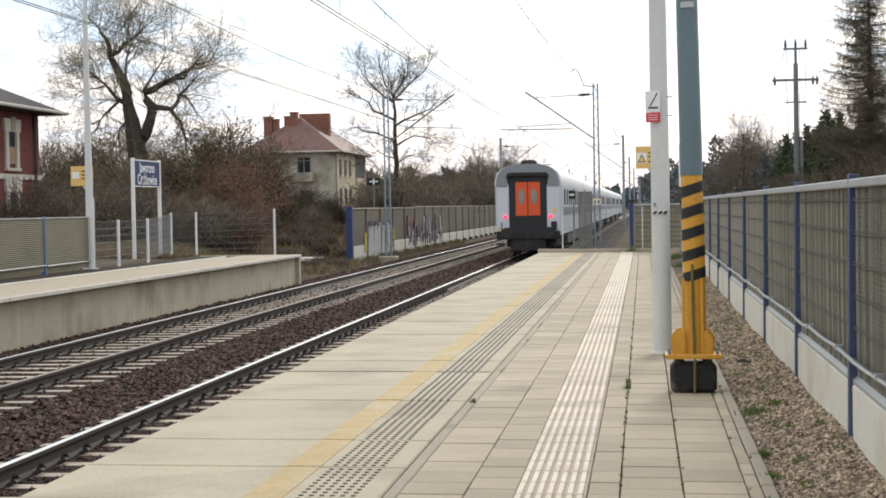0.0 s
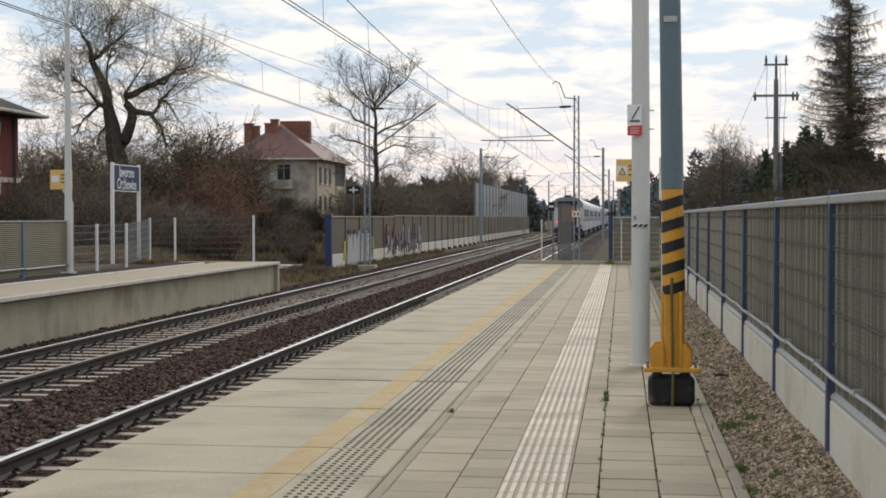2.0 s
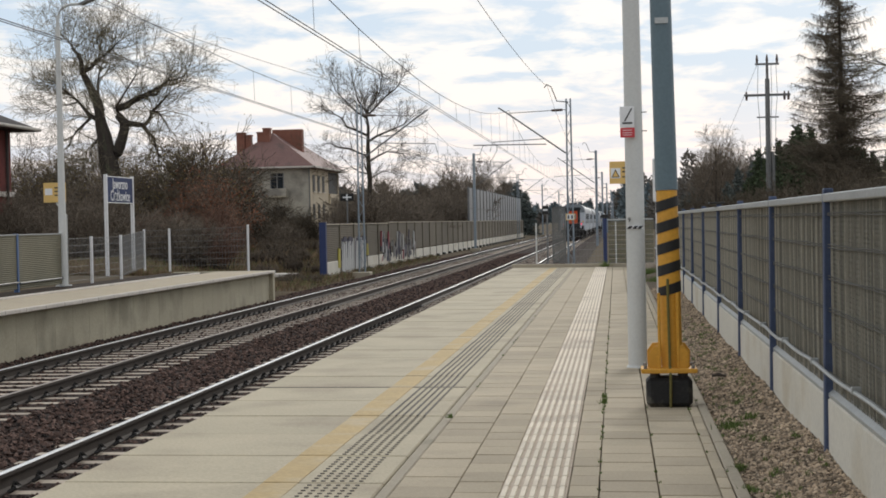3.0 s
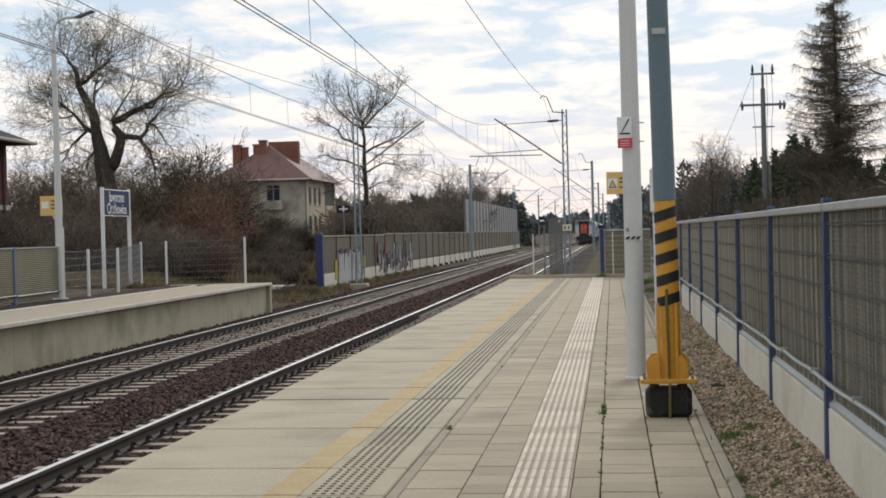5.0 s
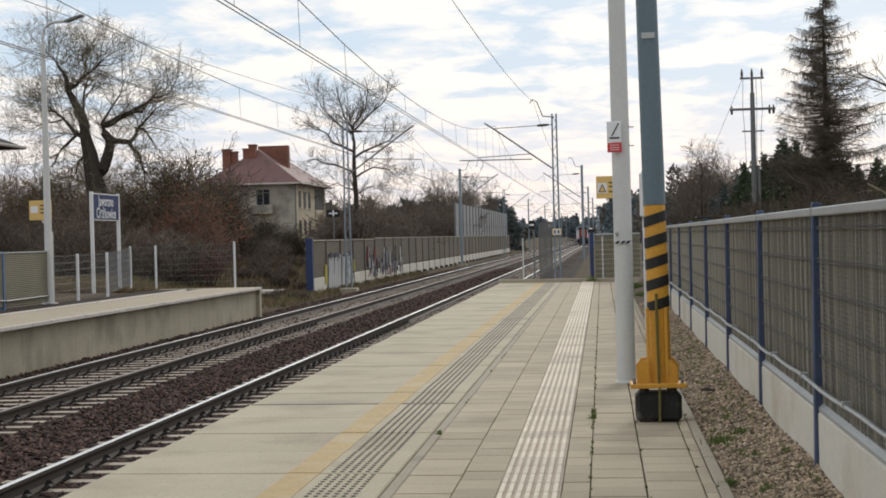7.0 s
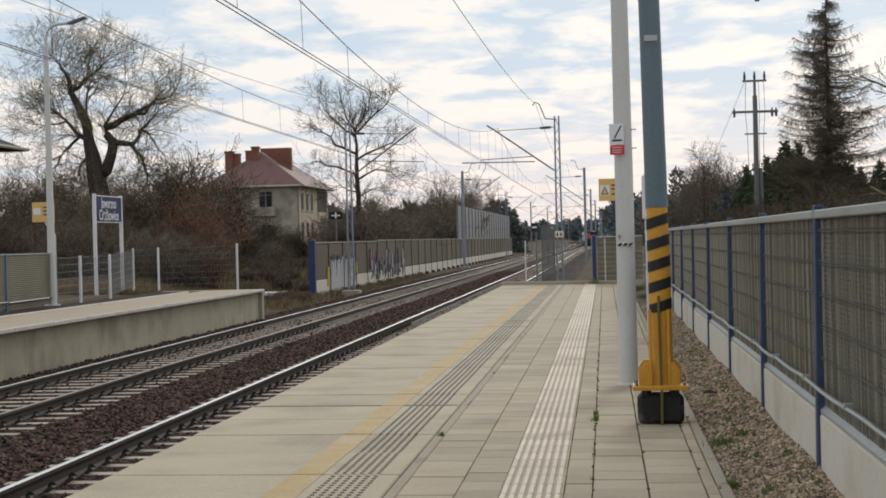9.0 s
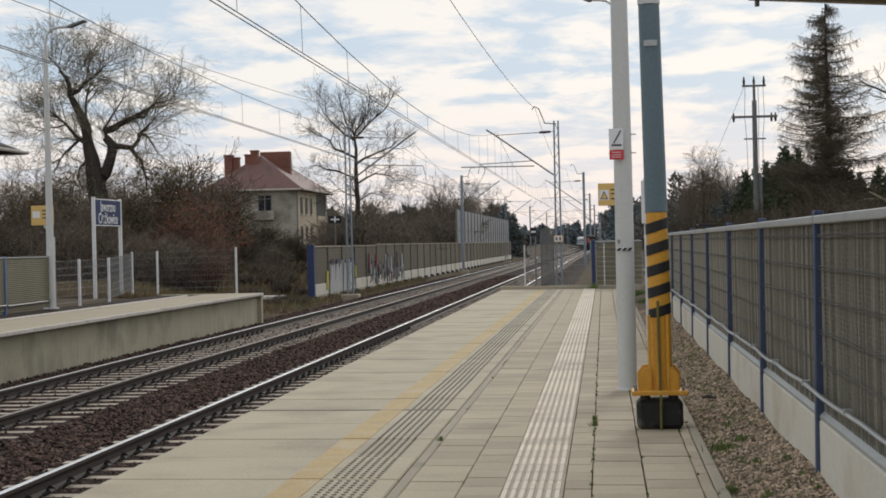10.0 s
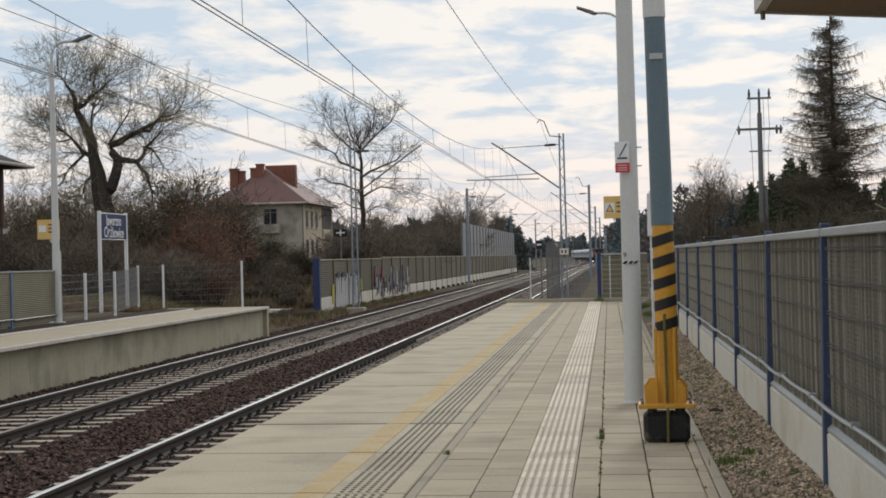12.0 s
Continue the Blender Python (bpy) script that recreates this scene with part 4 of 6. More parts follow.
def low_noise_fence():
    t = thing("low_noise_fence", "low olive noise fence with blue posts behind the platform", "fence")
    pn = Shape().prism([(-0.03, 0.05)] + [(0.02 + (0.012 if j % 2 else 0), 0.05 + 0.0425 * (j // 2) + (0.0425 * 0.5 if j % 2 else 0)) for j in range(56)] + [(0.02, 1.24), (-0.03, 1.24)], 1, 0.05, 2.95)
    pm = pn.mesh("panel", PANELDARK)
    po = Shape().box(-0.05, 0.05, -0.05, 0.05, -0.3, 1.28, 0.008).mesh("post", BLUEBRIGHT)
    cap = Shape().box(-0.04, 0.045, 0.05, 2.95, 1.24, 1.27).mesh("cap_rail", FENCECAP)
    wr = Shape().tube([(0.06, 0.05, 0.18), (0.06, 2.95, 0.2)], 0.02, 5).mesh("conduit", STEEL)
    for i in range(7):
        y = 35.3 - 3.0 * (i - 1)
        part("post", po, BLUEBRIGHT, t, at=(-10.3, y, 0))
        if i:
            part("panel", pm, PANELDARK, t, at=(-10.3, y, 0))
            part("cap_rail", cap, FENCECAP, t, at=(-10.3, y, 0))
            part("conduit", wr, STEEL, t, at=(-10.3, y, 0))


low_noise_fence()


def mesh_fence(points, posts, base, label):
    """Wire mesh between corners, with white posts."""
    t = thing("mesh_fence", label, "fence", group="mesh fences")
    for x, y, h in posts:
        part("post", Shape().box(x - 0.032, x + 0.032, y - 0.032, y + 0.032, base - 0.2, h, 0.006), WHITEPOST, t)
    for (x0, y0, h0), (x1, y1, h1) in zip(points, points[1:]):
        a, b = Vector((x0, y0, 0)), Vector((x1, y1, 0))
        ln = (b - a).length
        w = Shape()
        for i in range(7):
            f = 0.08 + i * 0.15
            z0, z1 = base + (h0 - base) * f, base + (h1 - base) * f
            w.tube([(x0, y0, z0), (x1, y1, z1)], 0.004, 4, caps=False)
        n = int(ln / 0.10)
        for i in range(n):
            q = a.lerp(b, (i + 0.5) / n)
            h = h0 + (h1 - h0) * (i + 0.5) / n
            w.tube([(q.x, q.y, base + 0.05), (q.x, q.y, h - 0.03)], 0.0026, 3, caps=False)
        part("wire_mesh", w, WHITEWIRE, t, "galvanised wire mesh")
    return t


mesh_fence([(-10.3, 38.35, 1.15), (-10.36, 40.76, 1.15), (-10.45, 43.56, 1.16), (-12.55, 53.0, 1.30)],
           [(-10.36, 40.76, 1.17), (-10.45, 43.56, 1.18), (-12.55, 53.0, 1.32)], 0.0, "wire mesh fence with white posts behind the platform")
mesh_fence([(-12.5, 53.05, 1.30), (-11.70, 53.0, 1.30), (-9.05, 52.94, 1.36)],
           [(-11.70, 53.0, 1.33), (-9.05, 52.94, 1.40)], 0.0, "wire mesh fence with white posts across the platform end")

lamp_post("platform_lamp", (-10.26, 38.3, 0), 6.72, 1.0, 0.10, 0.055, "white platform lamp with a curved arm beside the opposite platform", "platform lamps")
lw = thing("warning_sign", "yellow warning sign on a bent bracket beside the lamp", "sign", (-10.62, 38.9, 0))
part("plate", Shape().box(-0.30, 0.26, -0.008, 0.008, 2.02, 2.50, 0.003), SIGNYELLOW, lw)
for z in (2.36, 2.27, 2.18):
    part("text_bar", Shape().box(-0.02, 0.2, -0.014, -0.007, z, z + 0.03), INK, lw)
part("symbol_field", Shape().box(-0.26, -0.08, -0.014, -0.007, 2.2, 2.36), SIGNWHITE, lw)
part("bracket", Shape().tube([(0.25, 0.03, 0), (0.25, 0.03, 1.70), (0.02, 0.03, 1.98), (0.0, 0.03, 2.4)], 0.022, 8), POLEGREY, lw)

sg = thing("station_sign", "blue station name board with white letters on two white posts", "sign", (-12.33, 49.65, 0))
part("board", Shape().box(-0.03, 0.03, -1.36, 1.36, 2.16, 2.93, 0.01), SIGNBLUE, sg, "blue board")
part("frame", Shape().box(-0.032, 0.034, -1.40, 1.40, 2.93, 2.955, 0.008), POLEGREY, sg)
part("frame", Shape().box(-0.032, 0.034, -1.40, 1.40, 2.135, 2.16, 0.008), POLEGREY, sg)
for y in (-1.36, 1.36):
    part("post", Shape().box(-0.05, 0.05, y - 0.05, y + 0.05, -0.1, 3.0, 0.01), WHITEPOST, sg)
up = Matrix(((0, 0, 1, 0), (1, 0, 0, 0), (0, 1, 0, 0), (0, 0, 0, 1)))
letters("name_top", "Jaworzno", 0.45, SIGNWHITE, sg, pose(0.036, 0.0, 2.72) @ up @ Matrix.Diagonal((0.9, 1, 1, 1)), "white lettering", 0.004)
letters("name_bottom", "Ciężkowice", 0.45, SIGNWHITE, sg, pose(0.036, 0.0, 2.35) @ up @ Matrix.Diagonal((0.9, 1, 1, 1)), "white lettering", 0.004)


def far_noise_wall():
    t = thing("noise_wall", "long brown noise wall with white plinth and graffiti beside the track", "noise wall")
    pl = Shape().box(-0.08, 0.06, 0.12, 3.88, -1.3, -0.27, 0.015).mesh("plinth", WHITECON)
    pn = Shape()
    pr = [(-0.06, -0.27)] + [(0.02 + (0.02 if j % 2 else 0), -0.27 + 0.0405 * j) for j in range(40)] + [(-0.06, 1.34)]
    pn.prism(pr, 1, 0.10, 3.90)
    pm = pn.mesh("panel", PANELFAR)
    cp = Shape().box(-0.07, 0.06, 0.1, 3.9, 1.33, 1.39, 0.01).mesh("cap_rail", KERB)
    po = Shape().box(-0.09, 0.08, -0.09, 0.09, -1.3, 1.36, 0.01).mesh("post", PANELFAR)
    fo = Shape().box(-0.1, 0.28, -0.32, 0.32, -1.3, -0.78, 0.03).mesh("footing", RUBBER)
    for i in range(39):
        y = 69.4 + 4.0 * i
        up_ = 0.0 if i < 5 else 0.06
        part("post", po if i else Shape().box(-0.15, 0.13, -0.15, 0.15, -1.3, 1.45, 0.01), PANELFAR if i else BLUEDEEP, t, at=(-9.5, y, up_))
        part("footing", fo, RUBBER, t, "dark footing block", at=(-9.5, y, 0))
        if i < 38:
            part("plinth", pl, WHITECON, t, "white concrete plinth", at=(-9.5, y, 0))
            part("panel", pm, PANELFAR, t, "brown ribbed panel", at=(-9.5, y, up_))
            part("cap_rail", cp, KERB, t, at=(-9.5, y, up_))
    rs = random.Random(3)
    n = 0

    def stroke(m, y, z, w_, h, lean_=0.0):
        o = [(y, z), (y + w_, z + 0.05 * h * rs.random()), (y + w_ * (0.7 + 0.3 * rs.random()) + lean_, z + h * (0.85 + 0.15 * rs.random())), (y + w_ * 0.3 * rs.random() + lean_, z + h)]
        part("graffiti", Shape().prism(o, 0, -9.45, -9.432 + 0.0005 * n), m, t)

    for i in range(13):                              # a pale block of letters
        stroke(GRAFFITI, 73.6 + 0.56 * i, -1.05, 0.54, 1.62 + 0.2 * rs.random(), 0.05)
        n += 1
    for y, h, w_ in ((73.55, 1.5, 0.12), (75.2, 0.9, 0.14), (77.25, 1.8, 0.3), (78.6, 1.2, 0.42), (79.3, 1.5, 0.12), (80.8, 1.3, 0.15), (76.2, 0.35, 0.3)):
        stroke(GRAFDARK, y, 0.72 - h, w_, h, 0.25)
        n += 1
    for y in (74.0, 75.6, 78.0, 79.8):
        stroke(GRAFDARK, y, 0.56, 1.3, 0.22)
        n += 1
    stroke(GRAFYEL, 72.7, -0.6, 0.6, 0.9)
    stroke(GRAFYEL, 81.2, -0.2, 0.6, 0.6)
    for i in range(84):                              # a faded tangle of strokes farther on
        m = rs.choice((GRAFGREY, GRAFGREY, GRAFGREY, GRAFDARK, GRAFDARK, GRAFFITI)) if rs.random() > 0.07 else GRAFRED
        y = 85.6 + 15.5 * rs.random()
        stroke(m, y, -0.75 + 0.9 * rs.random(), 0.12 + 0.5 * rs.random() ** 2, 0.25 + 0.75 * rs.random(), rs.uniform(-0.4, 0.5))
        n += 1
    return t


far_noise_wall()


def tall_barrier():
    t = thing("sound_barrier", "tall grey translucent sound barrier behind the noise wall", "sound barrier")
    sm = Shape().box(-0.02, 0.02, 0.1, 3.9, 1.2, 4.4).mesh("sheet", CLEARGLASS)
    po = Shape().box(-0.09, 0.09, -0.07, 0.07, -1.2, 4.5, 0.01).mesh("post", STEEL)
    mid = Shape().box(-0.03, 0.04, 0.1, 3.9, 2.5, 2.62).mesh("rail", STEEL)
    for i in range(21):
        y = 145.5 + 4.0 * i
        part("post", po, STEEL, t, at=(-10.0, y, 0))
        if i < 20:
            part("sheet", sm, CLEARGLASS, t, at=(-10.0, y, 0))
            part("rail", mid, STEEL, t, at=(-10.0, y, 0))


tall_barrier()

# ---- catenary ----


def mast(x, y, side, lattice, top, label, wide_arm=False):
    """side: 1 reaches towards +x, -1 towards -x."""
    x += drift(y)
    t = thing("catenary_mast", label, "catenary mast", (x, y, 0), "catenary masts")
    if lattice:
        for s in (-1, 1):
            part("column", Shape().tube([(s * 0.13, 0, -1.2), (s * 0.09, 0, top)], [0.042, 0.036], 4), MASTBLUE, t)
        zz3 = -0.9
        k = 1
        while zz3 < top - 0.4:
            part("lacing_bar", Shape().tube([(-0.11 * k, 0.03, zz3), (0.11 * k, 0.03, zz3 + 0.42)], 0.013, 4), MASTBLUE, t)
            zz3, k = zz3 + 0.42, -k
    else:
        part("column", Shape().box(-0.10, 0.10, -0.09, 0.09, -1.2, top, 0.01), MASTBLUE, t)
    part("foundation", Shape().box(-0.4, 0.4, -0.4, 0.4, -1.4, -0.8, 0.03), KERB, t, "concrete foundation")
    s = side
    reach = 2.75
    part("cantilever", Shape().tube([(s * 0.15, 0, 4.3), (s * reach, 0, 6.15), (s * (reach + 0.35), 0, 6.38)], 0.038, 6), STEEL, t)
    part("top_tie", Shape().tube([(s * 0.1, 0, 6.22), (s * reach, 0, 6.12)], 0.018, 5), STEEL, t)
    part("insulator", Shape().tube([(s * 0.25, 0, 6.215), (s * 0.5, 0, 6.205), (s * 0.75, 0, 6.195)], [0.05, 0.06, 0.05], 8), INSUL, t)
    part("steady_arm", Shape().tube([(s * 1.1, 0, 4.95), (s * 3.4, 0, 4.86), (s * 3.5, 0, 4.45)], 0.02, 5), STEEL, t)
    part("top_hook", Shape().tube([(0, 0, top - 0.15), (s * 0.5, 0, top - 0.1), (s * 0.75, 0, top + 0.55), (s * 0.95, 0, top + 0.65), (s * 1.05, 0, top + 0.5)], 0.028, 6), STEEL, t)
    if wide_arm:
        part("cross_arm", Shape().tube([(0, 0, 7.55), (5.9, 0, 7.5)], 0.05, 6), STEEL, t)
        part("drop_rod", Shape().tube([(1.9, 0, 7.5), (1.9, 0, 7.1), (1.2, 0, 5.8)], 0.03, 5), STEEL, t)
    return t


mast(-8.4, 73, 1, True, 6.75, "blue-grey lattice catenary mast by the noise wall")
mast(0.95, 73, -1, True, 6.70, "blue-grey lattice catenary mast beyond the platform")
for i, y in enumerate((133, 193, 253, 313, 373, 433, 493)):
    mast(-8.4, y, 1, i == 1, 6.9, "blue-grey steel catenary mast along the line", wide_arm=(i == 0))
    mast(1.45, y, -1, False, 6.9, "blue-grey steel catenary mast along the line")
mast(0.95, 13 - 27, -1, True, 6.7, "blue-grey lattice catenary mast beside the platform")
# plates on the first mast
kp = thing("mast_plate", "small pale yellow plate with two dark marks on the mast", "sign", (0.95, 72.85, 0))
part("plate", Shape().box(-0.2, 0.2, -0.01, 0.01, 1.32, 1.62, 0.004), SIGNYELLOW, kp)
part("white_field", Shape().box(-0.16, 0.16, -0.016, -0.009, 1.35, 1.59), SIGNWHITE, kp)
for x in (-0.12, 0.04):
    part("mark", Shape().box(x, x + 0.07, -0.022, -0.015, 1.4, 1.54), INK, kp)


def span_wire(name, x0, pts, r, label, second=0.0):
    t = thing(name, label, "overhead wire", group="overhead wires")
    for o in ((0.0,) if not second else (-second, second)):
        part("wire", Shape().tube([(x0 + o + drift(y), y, z) for y, z in pts], r, 5), CABLE, t)
    return t


def sag(ya, za, yb, zb, low, n=14):
    out = []
    for i in range(n + 1):
        u = i / n
        out.append((ya + (yb - ya) * u, za + (zb - za) * u - 4 * low * u * (1 - u)))
    return out


for track, za, dz in ((T1, 5.85, 1.30), (T2, 5.90, 1.0)):
    supports = [(-47, 6.2), (13, za), (73, 6.25), (133, 6.25), (193, 6.25), (253, 6.25), (313, 6.25), (373, 6.25), (433, 6.25), (493, 6.25)]
    cw = [(y, 4.33 if y < 120 else 4.4) for y in range(-47, 500, 20)]
    span_wire("contact_wire", track, cw, 0.0085, "twin contact wires over the track", second=0.045)
    m = []
    for (ya, z1), (yb, z2) in zip(supports, supports[1:]):
        seg = sag(ya, z1, yb, z2, dz if yb < 80 else 1.3)
        m += seg if not m else seg[1:]
    t = span_wire("messenger_wire", track, m, 0.0085, "sagging messenger wire with droppers over the track")
    yy = [q[0] for q in m]
    zz4 = [q[1] for q in m]
    y = 16.0
    while y < 300:
        z = float(np.interp(y, yy, zz4))
        if z > 4.5:
            part("dropper", Shape().tube([(track + drift(y), y, z), (track + 0.02 + drift(y), y, 4.36)], 0.004 if y < 80 else 0.005, 4, caps=False), CABLE, t)
        y += 4.6


def feeder(x, z_near, z_mast, low, r):
    """A feeder along the masts; its span over the platform hangs to z_near."""
    pts = []
    for i in range(9):
        ya = -47 + 60 * i
        za, zb = (z_near if ya == 13 else z_mast), (z_near if ya == -47 else z_mast)
        seg = sag(ya, za, ya + 60, zb, low if ya == 13 else 0.85)
        pts += seg if not pts else seg[1:]
    return span_wire("feeder_wire", x, pts, r, "sagging feeder wire along the masts")


feeder(-7.8, 5.9, 7.3, 0.35, 0.008)
feeder(0.05, 6.1, 7.25, 0.43, 0.008)

# ---- signals and boards ----
sb = thing("signal_board", "black board with a white cross on a post by the line", "signal board", (-14.1, 104, 0))
part("board", Shape().box(-0.42, 0.42, -0.02, 0.02, 2.85, 3.32, 0.01), WARNBLACK, sb)
part("cross_bar", Shape().box(-0.28, 0.28, -0.03, -0.019, 3.04, 3.13), SIGNWHITE, sb)
part("cross_bar", Shape().box(-0.05, 0.05, -0.034, -0.03, 2.9, 3.28), SIGNWHITE, sb)
part("post", Shape().tube([(0, 0.05, -0.6), (0, 0.05, 3.2)], 0.05, 8), STEEL, sb)
s2 = thing("signal_board", "small black board with a white bar on a post", "signal board", (0.52, 57, 0))
part("board", Shape().box(-0.11, 0.11, -0.02, 0.02, 1.55, 1.85, 0.008), WARNBLACK, s2)
part("bar", Shape().box(-0.08, 0.08, -0.03, -0.019, 1.67, 1.73), SIGNWHITE, s2)
part("post", Shape().tube([(0.06, 0.04, -1.0), (0.06, 0.04, 1.9)], 0.03, 8), STEEL, s2)

# ---- house ----
def house():
    t = thing("house", "two-storey rendered house with a red hip roof and brick chimneys", "house", (-32.5, 174, 0))
    hx, hy, ze = 4.5, 9.0, 7.35
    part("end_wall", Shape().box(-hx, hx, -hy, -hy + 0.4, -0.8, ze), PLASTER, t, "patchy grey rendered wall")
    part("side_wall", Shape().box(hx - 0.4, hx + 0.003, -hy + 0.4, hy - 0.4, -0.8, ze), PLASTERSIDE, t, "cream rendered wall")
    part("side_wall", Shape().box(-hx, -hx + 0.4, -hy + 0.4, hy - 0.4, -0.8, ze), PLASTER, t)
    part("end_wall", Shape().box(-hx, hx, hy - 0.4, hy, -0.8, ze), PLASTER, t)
    r = Shape()
    o, zr = 0.75, 11.05
    a = [(-hx - o, -hy - o, ze), (hx + o, -hy - o, ze), (hx + o, hy + o, ze), (-hx - o, hy + o, ze), (0, -hy + 4.2, zr), (0, hy - 4.2, zr)]
    b = [(x, y, z - 0.16) for x, y, z in a[:4]]
    r.add(a + b, [(0, 1, 4), (1, 2, 5, 4), (2, 3, 5), (3, 0, 4, 5), (0, 6, 7, 1), (1, 7, 8, 2), (2, 8, 9, 3), (3, 9, 6, 0), (6, 9, 8, 7)])
    roof = part("roof", r, ROOFRED, t, "faded red hip roof")
    part("gutter", Shape().box(-hx - o - 0.1, hx + o + 0.1, -hy - o - 0.1, -hy - o, ze - 0.14, ze + 0.02), STONETRIM, t)
    part("gutter", Shape().box(hx + o, hx + o + 0.1, -hy - o - 0.1, hy + o, ze - 0.14, ze + 0.02), STONETRIM, t)
    for x, y, w, d, z0, z1 in ((-2.95, -6.4, 0.42, 0.45, 8.4, 10.95), (-2.2, -6.2, 0.3, 0.4, 8.6, 10.7), (-1.0, -5.6, 0.38, 0.45, 9.2, 11.0), (-0.4, -5.6, 0.36, 0.5, 9.2, 11.4), (1.2, -2.6, 1.6, 0.5, 8.9, 11.5)):
        c = part("chimney", Shape().box(x - w, x + w, y - d, y + d, z0, z1, 0.02), BRICKRED, roof, "red brick chimney")
        if w < 1:
            part("chimney", Shape().box(x - w - 0.06, x + w + 0.06, y - d - 0.06, y + d + 0.06, z1, z1 + 0.14), BRICKRED, roof)

    def win(cx, cy, cz, w, h, face):
        f, g_, m = Shape(), Shape(), Shape()
        if face == "y":
            f.box(cx - w / 2, cx + w / 2, cy - 0.03, cy + 0.1, cz - h / 2, cz + h / 2)
            ob = part("window", f, DARKGLASS, t, "dark window")
            part("sill", g_.box(cx - w / 2 - 0.1, cx + w / 2 + 0.1, cy - 0.14, cy - 0.005, cz - h / 2 - 0.09, cz - h / 2), STONETRIM, ob)
            for k in (-0.5, 0.0, 0.5):
                part("frame", Shape().box(cx + w * k - 0.05, cx + w * k + 0.05, cy - 0.06, cy - 0.031, cz - h / 2, cz + h / 2), WOODWHITE, ob)
            part("frame", Shape().box(cx - w / 2, cx + w / 2, cy - 0.065, cy - 0.061, cz + h / 4, cz + h / 4 + 0.07), WOODWHITE, ob)
        else:
            f.box(cx - 0.1, cx + 0.03, cy - w / 2, cy + w / 2, cz - h / 2, cz + h / 2)
            ob = part("window", f, DARKGLASS, t, "dark window")
            part("sill", g_.box(cx + 0.005, cx + 0.15, cy - w / 2 - 0.1, cy + w / 2 + 0.1, cz - h / 2 - 0.09, cz - h / 2), STONETRIM, ob)
            part("frame", Shape().box(cx + 0.031, cx + 0.06, cy - 0.05, cy + 0.05, cz - h / 2, cz + h / 2), WOODWHITE, ob)
    win(1.25, -hy, 5.95, 1.35, 1.55, "y")
    win(1.3, -hy, 2.6, 1.1, 1.5, "y")
    for y in (-6.2, -3.4, -0.6):
        win(hx, y, 5.7, 1.3, 1.7, "x")
        win(hx, y, 2.8, 1.2, 1.5, "x")
    bal = part("balcony", Shape().box(0.1, 2.3, -hy - 1.0, -hy, 4.25, 4.4), KERB, t, "concrete balcony")
    part("parapet", Shape().box(0.1, 2.3, -hy - 1.0, -hy - 0.92, 4.4, 5.15), PLASTER, bal)
    for x in (0.1, 2.22):
        part("parapet", Shape().box(x, x + 0.08, -hy - 0.92, -hy, 4.4, 5.15), PLASTER, bal)
    # no recess is built; a flat black panel stands for the loggia's shade
    lg = part("loggia", Shape().box(hx - 0.1, hx + 0.02, 2.6, 8.3, 4.75, 7.05), WARNBLACK, t, "flat black panel for the shade in the loggia")
    part("parapet", Shape().box(hx + 0.02, hx + 0.16, 2.6, 8.3, 3.7, 4.75), PLASTERSIDE, lg)
    part("column", Shape().box(hx + 0.02, hx + 0.14, 8.3, 8.6, 3.7, 7.1), PLASTERSIDE, lg)
    part("downpipe", Shape().tube([(hx + 0.06, -hy + 0.1, -0.8), (hx + 0.06, -hy + 0.1, ze)], 0.07, 8), STEEL, t)


house()


